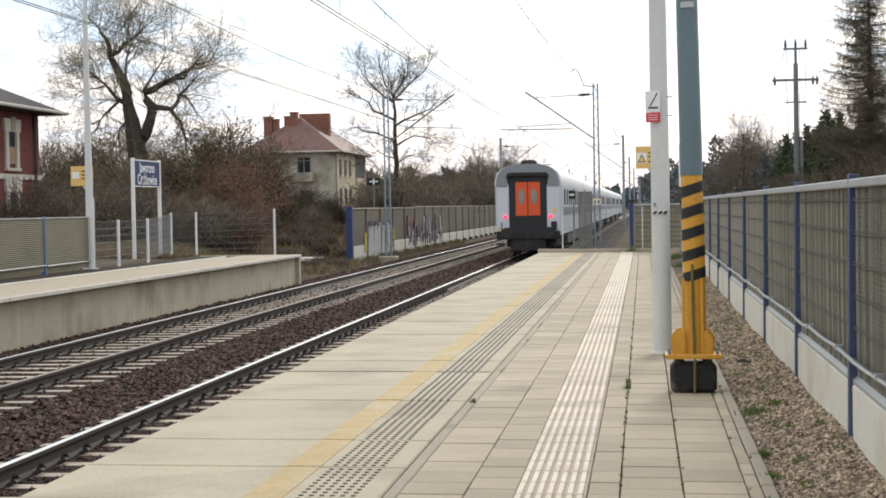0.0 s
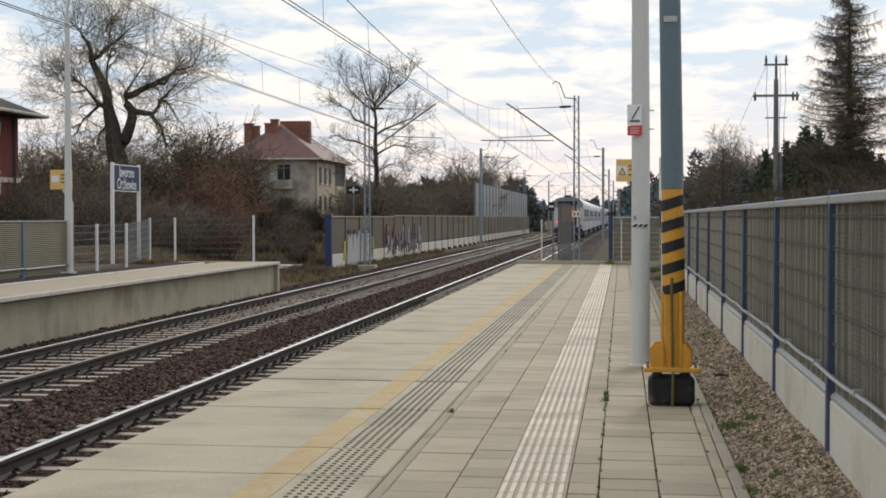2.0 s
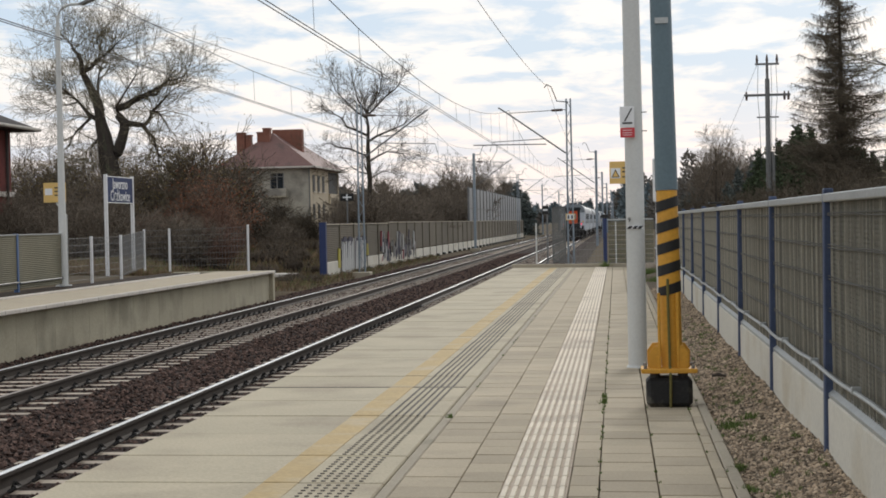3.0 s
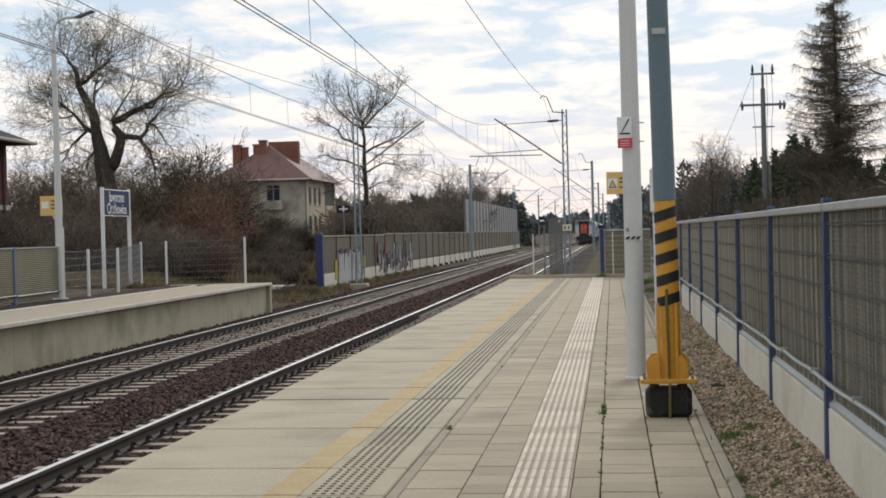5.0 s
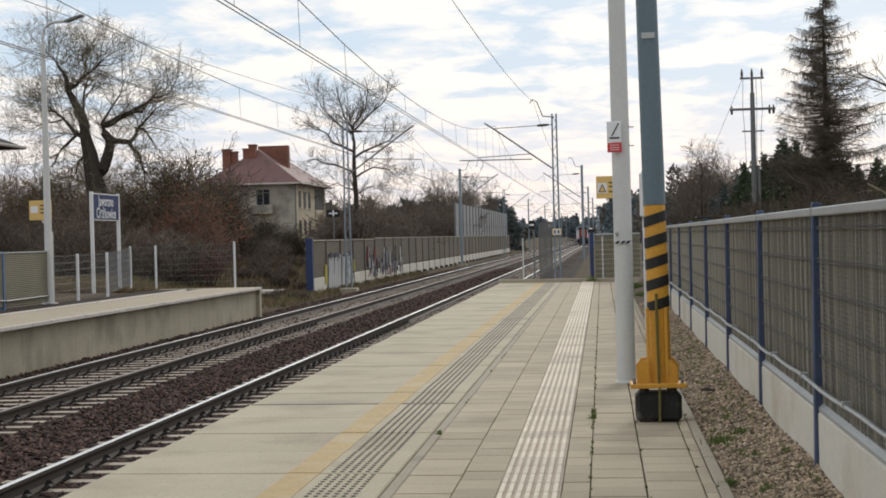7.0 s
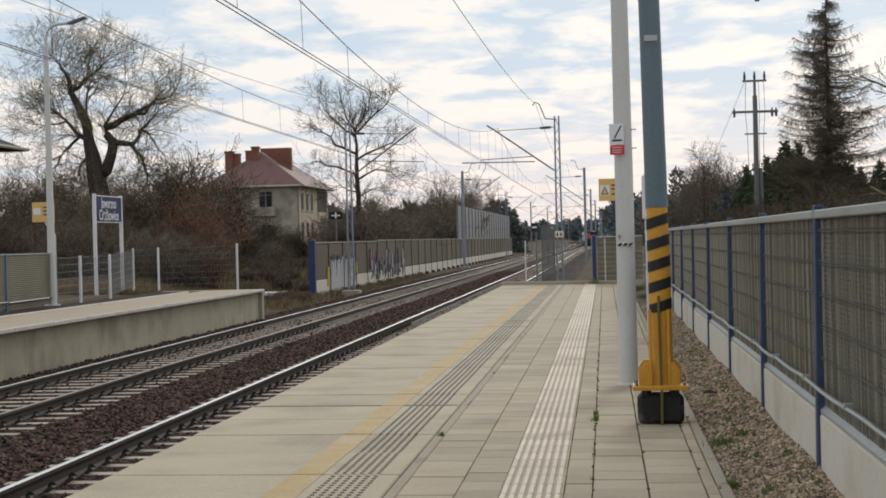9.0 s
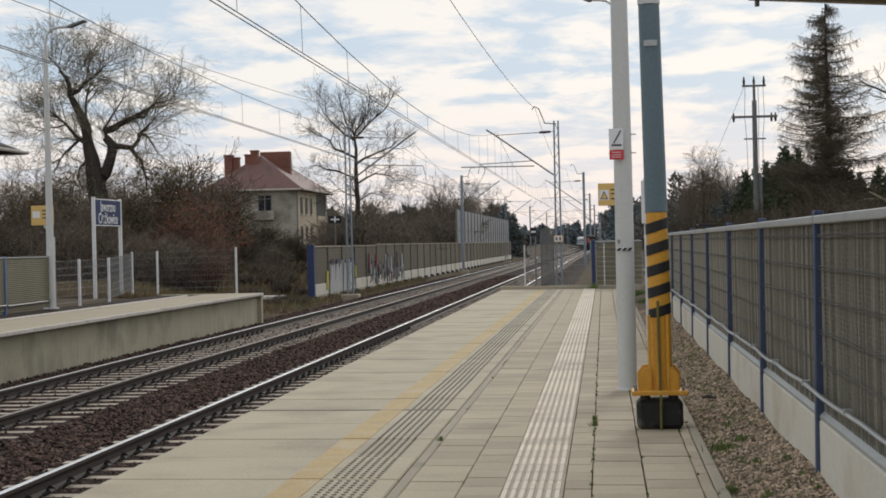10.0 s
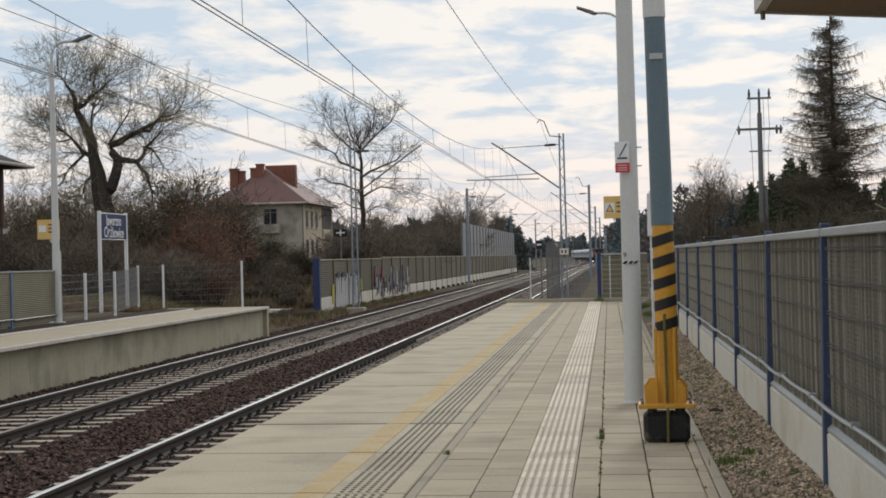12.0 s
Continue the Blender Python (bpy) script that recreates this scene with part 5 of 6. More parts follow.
def brick_house():
    """Old station house; its long side stands along the track."""
    t = thing("brick_building", "old dark red brick station building with pale window surrounds", "building", (-27.2, 80.0, 0))
    ze = 6.5
    part("front_wall", Shape().box(-0.5, 0, -22, 0, -0.5, ze), BRICKDARK, t, "dark red brick wall")
    part("end_wall", Shape().box(-11, -0.5, -0.5, 0, -0.5, ze), BRICKDARK, t)
    part("back_wall", Shape().box(-11.5, -11, -22, 0, -0.5, ze), BRICKDARK, t)
    part("end_wall", Shape().box(-11, -0.5, -22, -21.5, -0.5, ze), BRICKDARK, t)
    o = 1.1
    r = Shape()
    a = [(o, -22 - o, ze), (o, o, ze), (-11.5 - o, o, ze), (-11.5 - o, -22 - o, ze), (-5.75, -17, 9.6), (-5.75, -5.0, 9.6)]
    b = [(x, y, z - 0.14) for x, y, z in a[:4]]
    r.add(a + b, [(0, 1, 5, 4), (1, 2, 5), (2, 3, 4, 5), (3, 0, 4), (0, 6, 7, 1), (1, 7, 8, 2), (2, 8, 9, 3), (3, 9, 6, 0), (6, 9, 8, 7)])
    part("roof", r, SLATE, t, "dark hip roof with wide eaves")
    part("gutter", Shape().tube([(o + 0.06, -22 - o, ze - 0.05), (o + 0.06, o, ze - 0.05)], 0.09, 8), STONETRIM, t)
    part("band", Shape().box(0.003, 0.10, -22, 0.1, 3.08, 3.32), STONETRIM, t, "pale string course")
    part("downpipe", Shape().tube([(0.12, -0.8, -0.5), (0.12, -0.8, ze)], 0.08, 8), SLATE, t)
    for y in (-3.7, -7.6, -11.5):
        for z0, z1, m in ((3.75, 5.35, BOARDED), (0.0, 2.45, BOARDED)):
            w = part("window", Shape().box(-0.12, 0.012, y - 0.48, y + 0.48, z0, z1), DARKGLASS, t, "half boarded window")
            for k in (-1, 1):
                part("surround", Shape().box(0.003, 0.11, y + k * 0.66 - 0.17, y + k * 0.66 + 0.17, z0 - 0.15, z1), STONETRIM, w)
            part("lintel", Shape().prism([(y - 0.95, z1), (y + 0.95, z1), (y + 1.05, z1 + 0.62), (y - 1.05, z1 + 0.62)], 0, 0.003, 0.13), STONETRIM, w)
            part("keystone", Shape().prism([(y - 0.2, z1 - 0.03), (y + 0.2, z1 - 0.03), (y + 0.28, z1 + 0.72), (y - 0.28, z1 + 0.72)], 0, 0.13, 0.17), KERB, w)
            part("sill", Shape().box(0.003, 0.16, y - 0.9, y + 0.9, z0 - 0.28, z0 - 0.14), STONETRIM, w)
            part("board", Shape().box(0.013, 0.05, y - 0.42, y + 0.42, z0 + 0.05, z0 + (z1 - z0) * 0.55), m, w, "bare boarding")


brick_house()

# ---- trees ----


def grow(rs, start, way, length, radius, level, spec, out):
    """Branches by recursion; out gathers (level, points, radii)."""
    steps = spec["steps"][level]
    pts, rad = [start.copy()], [radius]
    q, d = start.copy(), way.normalized()
    for i in range(steps):
        d = (d + Vector((rs.gauss(0, 1), rs.gauss(0, 1), rs.gauss(0, 1))) * spec["wobble"][level] + Vector((0, 0, spec["lift"][level]))).normalized()
        q = q + d * (length / steps)
        pts.append(q.copy())
        rad.append(max(radius * (1 - (1 - spec["taper"]) * (i + 1) / steps), 0.003))
    out.append((level, pts, rad))
    if level + 1 >= len(spec["steps"]):
        return
    for _ in range(spec["kids"][level]):
        u = spec["from"][level] + (1 - spec["from"][level]) * rs.random()
        k = min(int(u * steps), steps - 1)
        p = pts[k].lerp(pts[k + 1], u * steps - k)
        ax = (pts[k + 1] - pts[k]).normalized()
        side = ax.cross(Vector((rs.gauss(0, 1), rs.gauss(0, 1), rs.gauss(0, 1)))).normalized()
        ang = radians(rs.uniform(*spec["angle"][level]))
        w = ax * math.cos(ang) + side * math.sin(ang)
        grow(rs, p, w, length * spec["ratio"][level] * rs.uniform(0.7, 1.25) * (1.15 - 0.5 * u), rad[k] * spec["thin"][level], level + 1, spec, out)


def tree_thing(name, label, at, stems, spec, seed, thick=2, wood=None, fine=None, group="", leaf=None, min_w=0.006, limbs=(), reach=1.0):
    rs = random.Random(seed)
    out = []
    for s, d, ln, r, *own in stems:
        grow(rs, Vector(s), Vector(d), ln, r, 0, own[0] if own else spec, out)
    for way, r0, r1, kids, depth in limbs:
        n = len(way)
        pts = [Vector((x, depth * i / n + rs.gauss(0, 0.06), z)) for i, (x, z) in enumerate(way)]
        fine_pts = []
        for p, q in zip(pts, pts[1:]):
            fine_pts += [p, p.lerp(q, 0.5) + Vector((rs.gauss(0, 0.05), rs.gauss(0, 0.05), rs.gauss(0, 0.05)))]
        fine_pts.append(pts[-1])
        m = len(fine_pts) - 1
        rad = [r0 + (0.55 * r1 - r0) * i / m for i in range(m + 1)]
        out.append((0, fine_pts, rad))
        for _ in range(kids):
            u = (0.15 + 0.85 * rs.random()) * m
            k = min(int(u), m - 1)
            ax = (fine_pts[k + 1] - fine_pts[k]).normalized()
            side = ax.cross(Vector((rs.gauss(0, 1), rs.gauss(0, 1), rs.gauss(0, 1)))).normalized()
            ang = radians(rs.uniform(20, 70))
            grow(rs, fine_pts[k].lerp(fine_pts[k + 1], u - k), ax * math.cos(ang) + side * math.sin(ang), rs.uniform(1.5, 3.4) * reach, min(rad[k] * 0.55, 0.034), 1, spec, out)
    t = thing(name, label, "tree" if name.endswith("tree") else "shrub", at, group)
    tr = Shape()
    a, b, wa, wb = [], [], [], []
    for lv, pts, rad in out:
        if lv < thick:
            tr.tube(pts, rad, 8 if lv == 0 else 6)
        else:
            for i in range(len(pts) - 1):
                a.append(tuple(pts[i])), b.append(tuple(pts[i + 1])), wa.append(max(rad[i], min_w)), wb.append(max(rad[i + 1], min_w))
    if tr.v:
        if name == "shrub":
            part("brushwood", tr, wood or BARK, t, "thin bare stems", smooth=True, kind="stuff")
        else:
            part("trunk", tr, wood or BARK, t, "dark trunk and limbs", smooth=True)
    part("crown", ribbons("crown", a, b, np.array(wa), np.array(wb), fine or TWIG), fine or TWIG, t, "bare twiggy crown")
    if leaf:
        m, cnt, size = leaf
        r2 = np.random.RandomState(seed)
        ends = np.array(b)[r2.randint(0, len(b), cnt)] + 0.12 * r2.randn(cnt, 3)
        part("leaves", flakes("leaves", ends, size, m, r2), m, t, "few withered leaves")
    return t


WILLOW = dict(steps=[1, 6, 6, 5], wobble=[0, 0.20, 0.22, 0.2], lift=[0, 0.07, 0.04, -0.03], taper=0.28,
              kids=[0, 6, 5, 0], angle=[(0, 0), (25, 60), (20, 60), (0, 0)], ratio=[0, 0.66, 0.72, 0], thin=[0, 0.42, 0.45, 0])
WILLOW["from"] = [0, 0.12, 0.1, 0]
# limbs of the willow: side view of each, root and tip radius, branches, reach in depth
WILLOW_FORM = [([(0.0, 0), (-0.2, 3), (-0.85, 5.6), (-1.1, 7.2), (-1.25, 8.2)], 0.78, 0.34, 4, 0),
         ([(-1.2, 7.9), (-1.6, 9.0), (-2.1, 10.0), (-2.4, 11.0), (-2.8, 11.8)], 0.30, 0.05, 18, 0.4),
         ([(-2.1, 10.0), (-1.3, 10.5), (-0.5, 11.0), (0.2, 11.6)], 0.13, 0.04, 18, -0.6),
         ([(-0.6, 5.0), (0, 6.4), (0.1, 7.3), (-0.3, 8.0), (0.5, 8.4), (1.6, 8.9), (2.4, 9.4), (2.9, 10)], 0.34, 0.05, 18, 0.6),
         ([(0.9, 8.6), (2.0, 8.7), (2.7, 9.4), (3.6, 9.6), (3.9, 10.2)], 0.10, 0.04, 18, -0.5),
         ([(0.1, 7.2), (1.2, 7.1), (1.6, 7.9), (2.5, 8.9)], 0.18, 0.05, 14, 1.2),
         ([(1.2, 7.1), (1.7, 6.4), (1.9, 5.5), (1.9, 4.6)], 0.12, 0.04, 12, 0.8),
         ([(1.6, 7.8), (2.2, 7.6), (2.8, 6.6)], 0.09, 0.03, 12, -0.6),
         ([(-1.1, 7.5), (-1.8, 7.7), (-2.5, 8.5), (-3.4, 9.0)], 0.17, 0.04, 18, 0.8),
         ([(-1.6, 7.6), (-2.5, 6.8), (-2.8, 6.0)], 0.09, 0.04, 12, -0.4),
         ([(-1.1, 6.8), (-1.7, 6.1), (-2.0, 5.2)], 0.10, 0.04, 10, 0.7),
         ([(-1.2, 8.5), (-1.3, 9.6), (-1.0, 10.8), (-1.3, 11.8)], 0.08, 0.03, 14, 1.0),
         ([(-2.4, 8.5), (-3.2, 9.2), (-3.9, 9.7)], 0.06, 0.02, 14, -0.9),
         ([(-2.4, 8.4), (-3.4, 8.3), (-4.3, 8.0)], 0.05, 0.02, 12, 0.8),
         ([(-2.6, 11.4), (-3.1, 11.9), (-3.4, 12.3)], 0.05, 0.02, 12, 0.9),
         ([(-1.2, 11.5), (-0.8, 12.0), (-0.5, 12.4)], 0.05, 0.02, 13, -0.9),
         ([(-0.3, 8.0), (0.7, 9.7), (1.3, 11.0)], 0.06, 0.03, 14, 0.9)]
tree_thing("willow_tree", "large bare old willow with a thick forked trunk", (-23.3, 86, -0.2), [], WILLOW, 11, thick=1, min_w=0.0062, limbs=WILLOW_FORM, reach=0.86)
POPLAR = dict(steps=[9, 6, 5, 4], wobble=[0.03, 0.12, 0.16, 0.2], lift=[0.02, 0.09, 0.07, 0.05], taper=0.25,
              kids=[26, 8, 7, 0], angle=[(40, 70), (30, 60), (30, 65), (0, 0)], ratio=[0.36, 0.5, 0.5, 0], thin=[0.42, 0.5, 0.5, 0])
POPLAR["from"] = [0.3, 0.2, 0.15, 0]
# the tree behind the mast: a straight trunk that divides into rising limbs
MAST_TREE_FORM = [([(0, 0), (0.03, 3.4), (-0.02, 6.4), (0.05, 8.6), (0.0, 9.8)], 0.23, 0.11, 16, 0),
                  ([(0.0, 9.3), (-0.25, 9.9), (-0.7, 10.5), (-1.0, 11.6), (-1.3, 13.0)], 0.08, 0.025, 11, 0.5),
                  ([(0.0, 9.6), (0.35, 10.2), (0.9, 10.9), (1.1, 12.0), (0.9, 13.1)], 0.08, 0.025, 11, -0.4),
                  ([(0.1, 9.5), (1.3, 10.7), (2.2, 11.5), (2.7, 12.6)], 0.07, 0.025, 11, 0.6),
                  ([(-0.05, 9.2), (-1.2, 10.1), (-2.1, 11.1), (-2.6, 12.3)], 0.07, 0.025, 11, -0.6),
                  ([(0.0, 8.0), (-1.5, 8.7), (-2.4, 9.6), (-3.4, 10.3)], 0.09, 0.025, 11, 0.8),
                  ([(0.0, 7.6), (1.2, 8.2), (2.5, 8.7), (3.2, 9.4)], 0.09, 0.025, 11, -0.7),
                  ([(0.0, 6.6), (-1.4, 7.2), (-2.7, 7.6), (-3.4, 7.5)], 0.07, 0.02, 10, 0.5),
                  ([(0.0, 6.2), (1.3, 6.9), (2.4, 6.7), (3.0, 6.1)], 0.07, 0.02, 10, -0.5),
                  ([(0.0, 5.4), (-1.2, 5.9), (-2.2, 5.5)], 0.05, 0.02, 9, -0.6),
                  ([(0.0, 5.0), (1.0, 5.6), (2.0, 5.2)], 0.05, 0.02, 9, 0.6),
                  ([(0.0, 4.1), (-0.9, 4.6), (-1.6, 4.3)], 0.04, 0.02, 7, 0.5)]
MAST_TREE = dict(WILLOW, kids=[0, 6, 4, 0], lift=[0, 0.10, 0.06, 0.02], wobble=[0, 0.14, 0.18, 0.2])
tree_thing("bare_tree", "slender bare tree behind the lattice mast", (-13.86, 112, -0.6), [], MAST_TREE, 5, thick=1, fine=LARCHN, min_w=0.0070, limbs=MAST_TREE_FORM, reach=0.62)


SHRUB = dict(steps=[5, 5, 4], wobble=[0.12, 0.18, 0.25], lift=[0.03, 0.03, 0.02], taper=0.3, kids=[9, 8, 0], angle=[(20, 55), (25, 65), (0, 0)], ratio=[0.55, 0.55, 0], thin=[0.6, 0.6, 0])
SHRUB["from"] = [0.15, 0.15, 0]


def shrub(label, seed, height, spread, stems, fine, leaf=None, w=0.012):
    rs = random.Random(seed)
    st_ = []
    for _ in range(stems):
        an, tl = rs.random() * 6.283, rs.random() * spread
        st_.append(((rs.gauss(0, 0.35 * spread), rs.gauss(0, 0.35 * spread), 0), (tl * math.cos(an) * 0.55, tl * math.sin(an) * 0.55, 1), height * rs.uniform(0.55, 1.05), 0.03))
    return tree_thing("shrub", label, (0, 0, 0), st_, SHRUB, seed, thick=1, fine=fine, group="shrubs along the line", leaf=leaf, min_w=w)


def spread_copies(proto, spots):
    for i, (x, y, z, s) in enumerate(spots):
        m = pose(x, y, z, 0, 0, RNG.uniform(0, 360))
        ob = proto if i == 0 else copy_thing(proto, m)
        ob.matrix_basis = m
        ob.scale = (s, s, s * RNG.uniform(0.85, 1.15))


brown = shrub("bare brown thicket shrub behind the fence", 21, 3.6, 1.1, 34, TWIGBROWN)
red = shrub("bare reddish-brown shrub behind the fence", 22, 3.4, 1.0, 34, TWIGRED)
rust = shrub("young tree with withered rust-coloured leaves", 23, 5.2, 0.9, 22, TWIGBROWN, (LEAFRUST, 5200, 0.12))
olive = shrub("young tree with sparse olive-brown leaves", 24, 5.0, 0.9, 22, TWIGBROWN, (LEAFOLIVE, 2800, 0.11))
R2 = random.Random(4)
bs, rds, rus, oli = [], [], [], []
for i in range(44):
    y = R2.uniform(64, 100)
    k = R2.uniform(725, 1110)
    bs.append((2.918 - k * y / 2914, y, -0.5, R2.uniform(0.6, 0.95) * (0.68 if k < 900 else 1.0)))
for i in range(16):                                  # low growth before the house
    y = R2.uniform(92, 140)
    k = R2.uniform(480, 660)
    bs.append((2.918 - k * y / 2914, y, -0.8, R2.uniform(0.40, 0.58)))
for i in range(34):
    y = R2.uniform(110, 160)
    k = R2.uniform(300, 480)
    bs.append((min(2.918 - k * y / 2914, -12.5), y, -0.8, R2.uniform(0.7, 1.05)))
for i in range(26):
    y = R2.uniform(165, 240)
    k = R2.uniform(200, 420)
    bs.append((min(2.918 - k * y / 2914, -13.0), y, -0.6, R2.uniform(0.9, 1.35)))
for px_, y, s in ((712, 66, 0.45), (725, 72, 0.55), (740, 78, 0.6), (705, 74, 0.42), (780, 76, 0.6), (820, 70, 0.6)):
    rds.append((2.918 - px_ * y / 2914, y, -0.4, s))
for px_, y, s in ((738, 86, 0.84), (720, 84, 0.70), (752, 88, 0.7), (708, 80, 0.42)):
    rus.append((2.918 - px_ * y / 2914, y, -0.3, s))
for px_, y, s in ((745, 88, 1.02), (768, 92, 0.95), (825, 94, 0.9), (960, 95, 1.1), (1010, 92, 0.9), (870, 100, 0.95), (1090, 96, 1.0)):
    oli.append((2.918 - px_ * y / 2914, y, -0.3, s))
spread_copies(brown, bs)
spread_copies(red, rds)
spread_copies(rust, rus)
spread_copies(olive, oli)
dark = shrub("dark overgrown shrub beside the house", 43, 5.6, 0.40, 60, LARCHN, w=0.015)
spread_copies(dark, [(2.918 - 684 * 93 / 2914, 93, -0.6, 0.86), (2.918 - 662 * 96 / 2914, 96, -0.6, 0.52), (2.918 - 575 * 120 / 2914, 120, -0.8, 0.50), (2.918 - 605 * 115 / 2914, 115, -0.8, 0.55), (2.918 - 550 * 110 / 2914, 110, -0.8, 0.40)])

# bare trees in the middle distance
mid = tree_thing("bare_tree", "bare grey tree in the thicket beyond the wall", (-22, 190, -0.5), [((0, 0, 0), (0.05, 0, 1), 11.0, 0.2), ((0.8, 0.3, 0), (0.2, 0.1, 1), 9.5, 0.16)],
                 dict(POPLAR, kids=[22, 7, 5, 0], ratio=[0.36, 0.62, 0.66, 0]), 31, thick=1, fine=TWIGBROWN, group="bare trees", min_w=0.014)
spots = []
for px_, y, s in ((285, 185, 0.72), (262, 190, 0.7), (310, 200, 0.68), (240, 215, 0.72), (225, 230, 0.7), (345, 190, 0.5), (205, 250, 0.7), (400, 160, 0.5), (470, 130, 0.42), (1010, 130, 0.65), (1060, 110, 0.55), (940, 120, 0.6), (880, 140, 0.7)):
    spots.append((2.918 - px_ * y / 2914, y, -0.6, s))
for px_, y, s in ((158, 150, 0.66), (174, 146, 0.74), (190, 155, 0.70), (208, 150, 0.64), (224, 146, 0.60), (148, 158, 0.56), (182, 160, 0.72)):
    spots.append((2.918 + px_ * y / 2914, y, -0.3, s))
spread_copies(mid, spots)


def conifer(name, label, h, r, seed, needles, bare=0.1, sprays=60, per=40, size=0.35, droop=0.25, uneven=0.3, twigs=None, group="", low=1.0, core=0.7, fringe=0.28, form=0.8):
    """A trunk with whorls of boughs that carry many small sprays."""
    rs = np.random.RandomState(seed)
    t = thing(name, label, "tree", (0, 0, 0), group)
    part("trunk", Shape().tube([(0, 0, 0), (0.03 * h * 0.1, 0, h * 0.5), (0, 0, h)], [h * 0.014 + 0.05, h * 0.009 + 0.03, 0.015], 8), BARK, t, smooth=True)
    cs, a, b, w = [], [], [], []
    for i in range(sprays):
        u = bare + (1 - bare) * ((i + rs.rand()) / sprays) ** low
        z0 = u * h
        ln = r * (1 - u) ** form * (1 - uneven + 2 * uneven * rs.rand()) + 0.12
        an = rs.rand() * 6.283
        d = np.array([math.cos(an), math.sin(an), 0])
        dr = droop * (1 + 1.4 * uneven * (rs.rand() - 0.5) * 2)
        k = max(3, int(per * ln / r))
        s = rs.rand(k) ** core
        p = d[None] * (ln * s)[:, None] + np.stack([np.zeros(k), np.zeros(k), z0 - dr * ln * s ** 1.0 + 0.22 * ln * s ** 3], 1)
        sd = np.array([-d[1], d[0], 0])
        p = p + sd[None] * (0.30 * ln * (1.1 - s) * rs.randn(k) * 0.8)[:, None] + 0.06 * rs.randn(k, 3)
        cs.append(p)
        q = np.linspace(0, 1, 5)
        cv_ = d[None] * (ln * q)[:, None] + np.stack([0 * q, 0 * q, z0 - dr * ln * q + 0.22 * ln * q ** 3], 1)
        a.append(cv_[:-1]), b.append(cv_[1:]), w.append(np.interp(q[:-1], [0, 1], [0.035, 0.012]))
        if twigs:
            kk = int(twigs * ln / r) + 3
            s2_ = rs.rand(kk)
            base = np.stack([np.interp(s2_, q, cv_[:, j]) for j in range(3)], 1)
            tip = base + sd[None] * (rs.randn(kk) * 0.32 * ln * 0.6)[:, None] + d[None] * (0.18 * rs.rand(kk))[:, None] + np.stack([0 * s2_, 0 * s2_, -fringe * rs.rand(kk) + 0.05], 1)
            a.append(base), b.append(tip), w.append(np.full(kk, 0.0065))
    w_ = np.concatenate(w)
    part("bough_work", ribbons("bough_work", np.concatenate(a), np.concatenate(b), w_, w_ * 0.6, needles if twigs else BARK), needles if twigs else BARK, t, kind="stuff")
    part("crown", flakes("crown", np.concatenate(cs), size, needles, rs, droop=0.5, long=1.5), needles, t)
    return t


larch = conifer("larch_tree", "tall dark bare larch with drooping boughs behind the fence", 13.0, 2.6, 3, LARCHN, bare=0.03, sprays=480, per=56, size=0.06, droop=0.10, uneven=0.62, twigs=120, low=1.75, core=1.3, fringe=0.55, form=0.52)
larch.matrix_basis = pose(13.68, 80, -0.6)
pine = conifer("pine_tree", "dark green pine in the wood behind the fence", 9.0, 2.0, 8, NEEDLE, bare=0.12, sprays=130, per=80, size=0.20, droop=0.05, uneven=0.35, group="pines")
pine.matrix_basis = pose(14, 100, -0.4)
R3 = random.Random(12)
pspots = []
far_pspots = []
for px_, y, s in ((318, 100, 0.88), (300, 108, 0.8), (340, 104, 0.75), (262, 120, 0.72), (275, 112, 0.74), (365, 96, 0.65), (385, 92, 0.55), (410, 92, 0.58), (430, 100, 0.62), (460, 92, 0.5), (490, 95, 0.6), (240, 130, 0.62), (225, 145, 0.62), (205, 150, 0.6),
                  (185, 160, 0.62), (170, 175, 0.65), (150, 190, 0.68), (135, 200, 0.62), (120, 215, 0.62), (345, 118, 0.85), (290, 125, 0.75), (250, 118, 0.66), (232, 122, 0.6), (215, 128, 0.62), (325, 112, 0.8), (355, 108, 0.72), (375, 104, 0.66), (398, 100, 0.62), (420, 104, 0.66), (445, 98, 0.6), (310, 95, 0.7), (285, 100, 0.66), (268, 105, 0.62), (196, 140, 0.6), (478, 100, 0.62), (400, 84, 0.5), (425, 82, 0.46), (450, 84, 0.5), (470, 82, 0.44), (380, 86, 0.48), (355, 84, 0.42), (335, 88, 0.44)):
    (pspots if y < 127 else far_pspots).append((2.918 + px_ * y / 2914, y, -0.5, s))
spread_copies(pine, pspots)
far_pine = conifer("pine_tree", "pine at the far edge of the wood, its green greyed for haze", 9.0, 2.0, 9, NEEDLEHAZE, bare=0.12, sprays=120, per=70, size=0.20, droop=0.05, uneven=0.35, group="pines")
spread_copies(far_pine, far_pspots)
ever = conifer("spruce_tree", "small dense evergreen beside the wall", 7.5, 2.2, 14, NEEDLEHAZE, bare=0.02, sprays=120, per=80, size=0.22, droop=0.25, group="evergreens")
spread_copies(ever, [(2.918 - 158 * 235 / 2914, 235, -0.5, 0.92), (2.918 - 172 * 250 / 2914, 250, -0.5, 0.95), (2.918 - 350 * 260 / 2914, 260, -0.5, 0.8), (2.918 - 330 * 270 / 2914, 270, -0.5, 0.75), (2.918 + 420 * 75 / 2914, 75, -0.8, 0.33), (2.918 + 490 * 85 / 2914, 88, -0.6, 0.55)])
rb = shrub("dark bare shrub behind the noise fence", 41, 2.6, 1.0, 30, LARCHN, w=0.01)
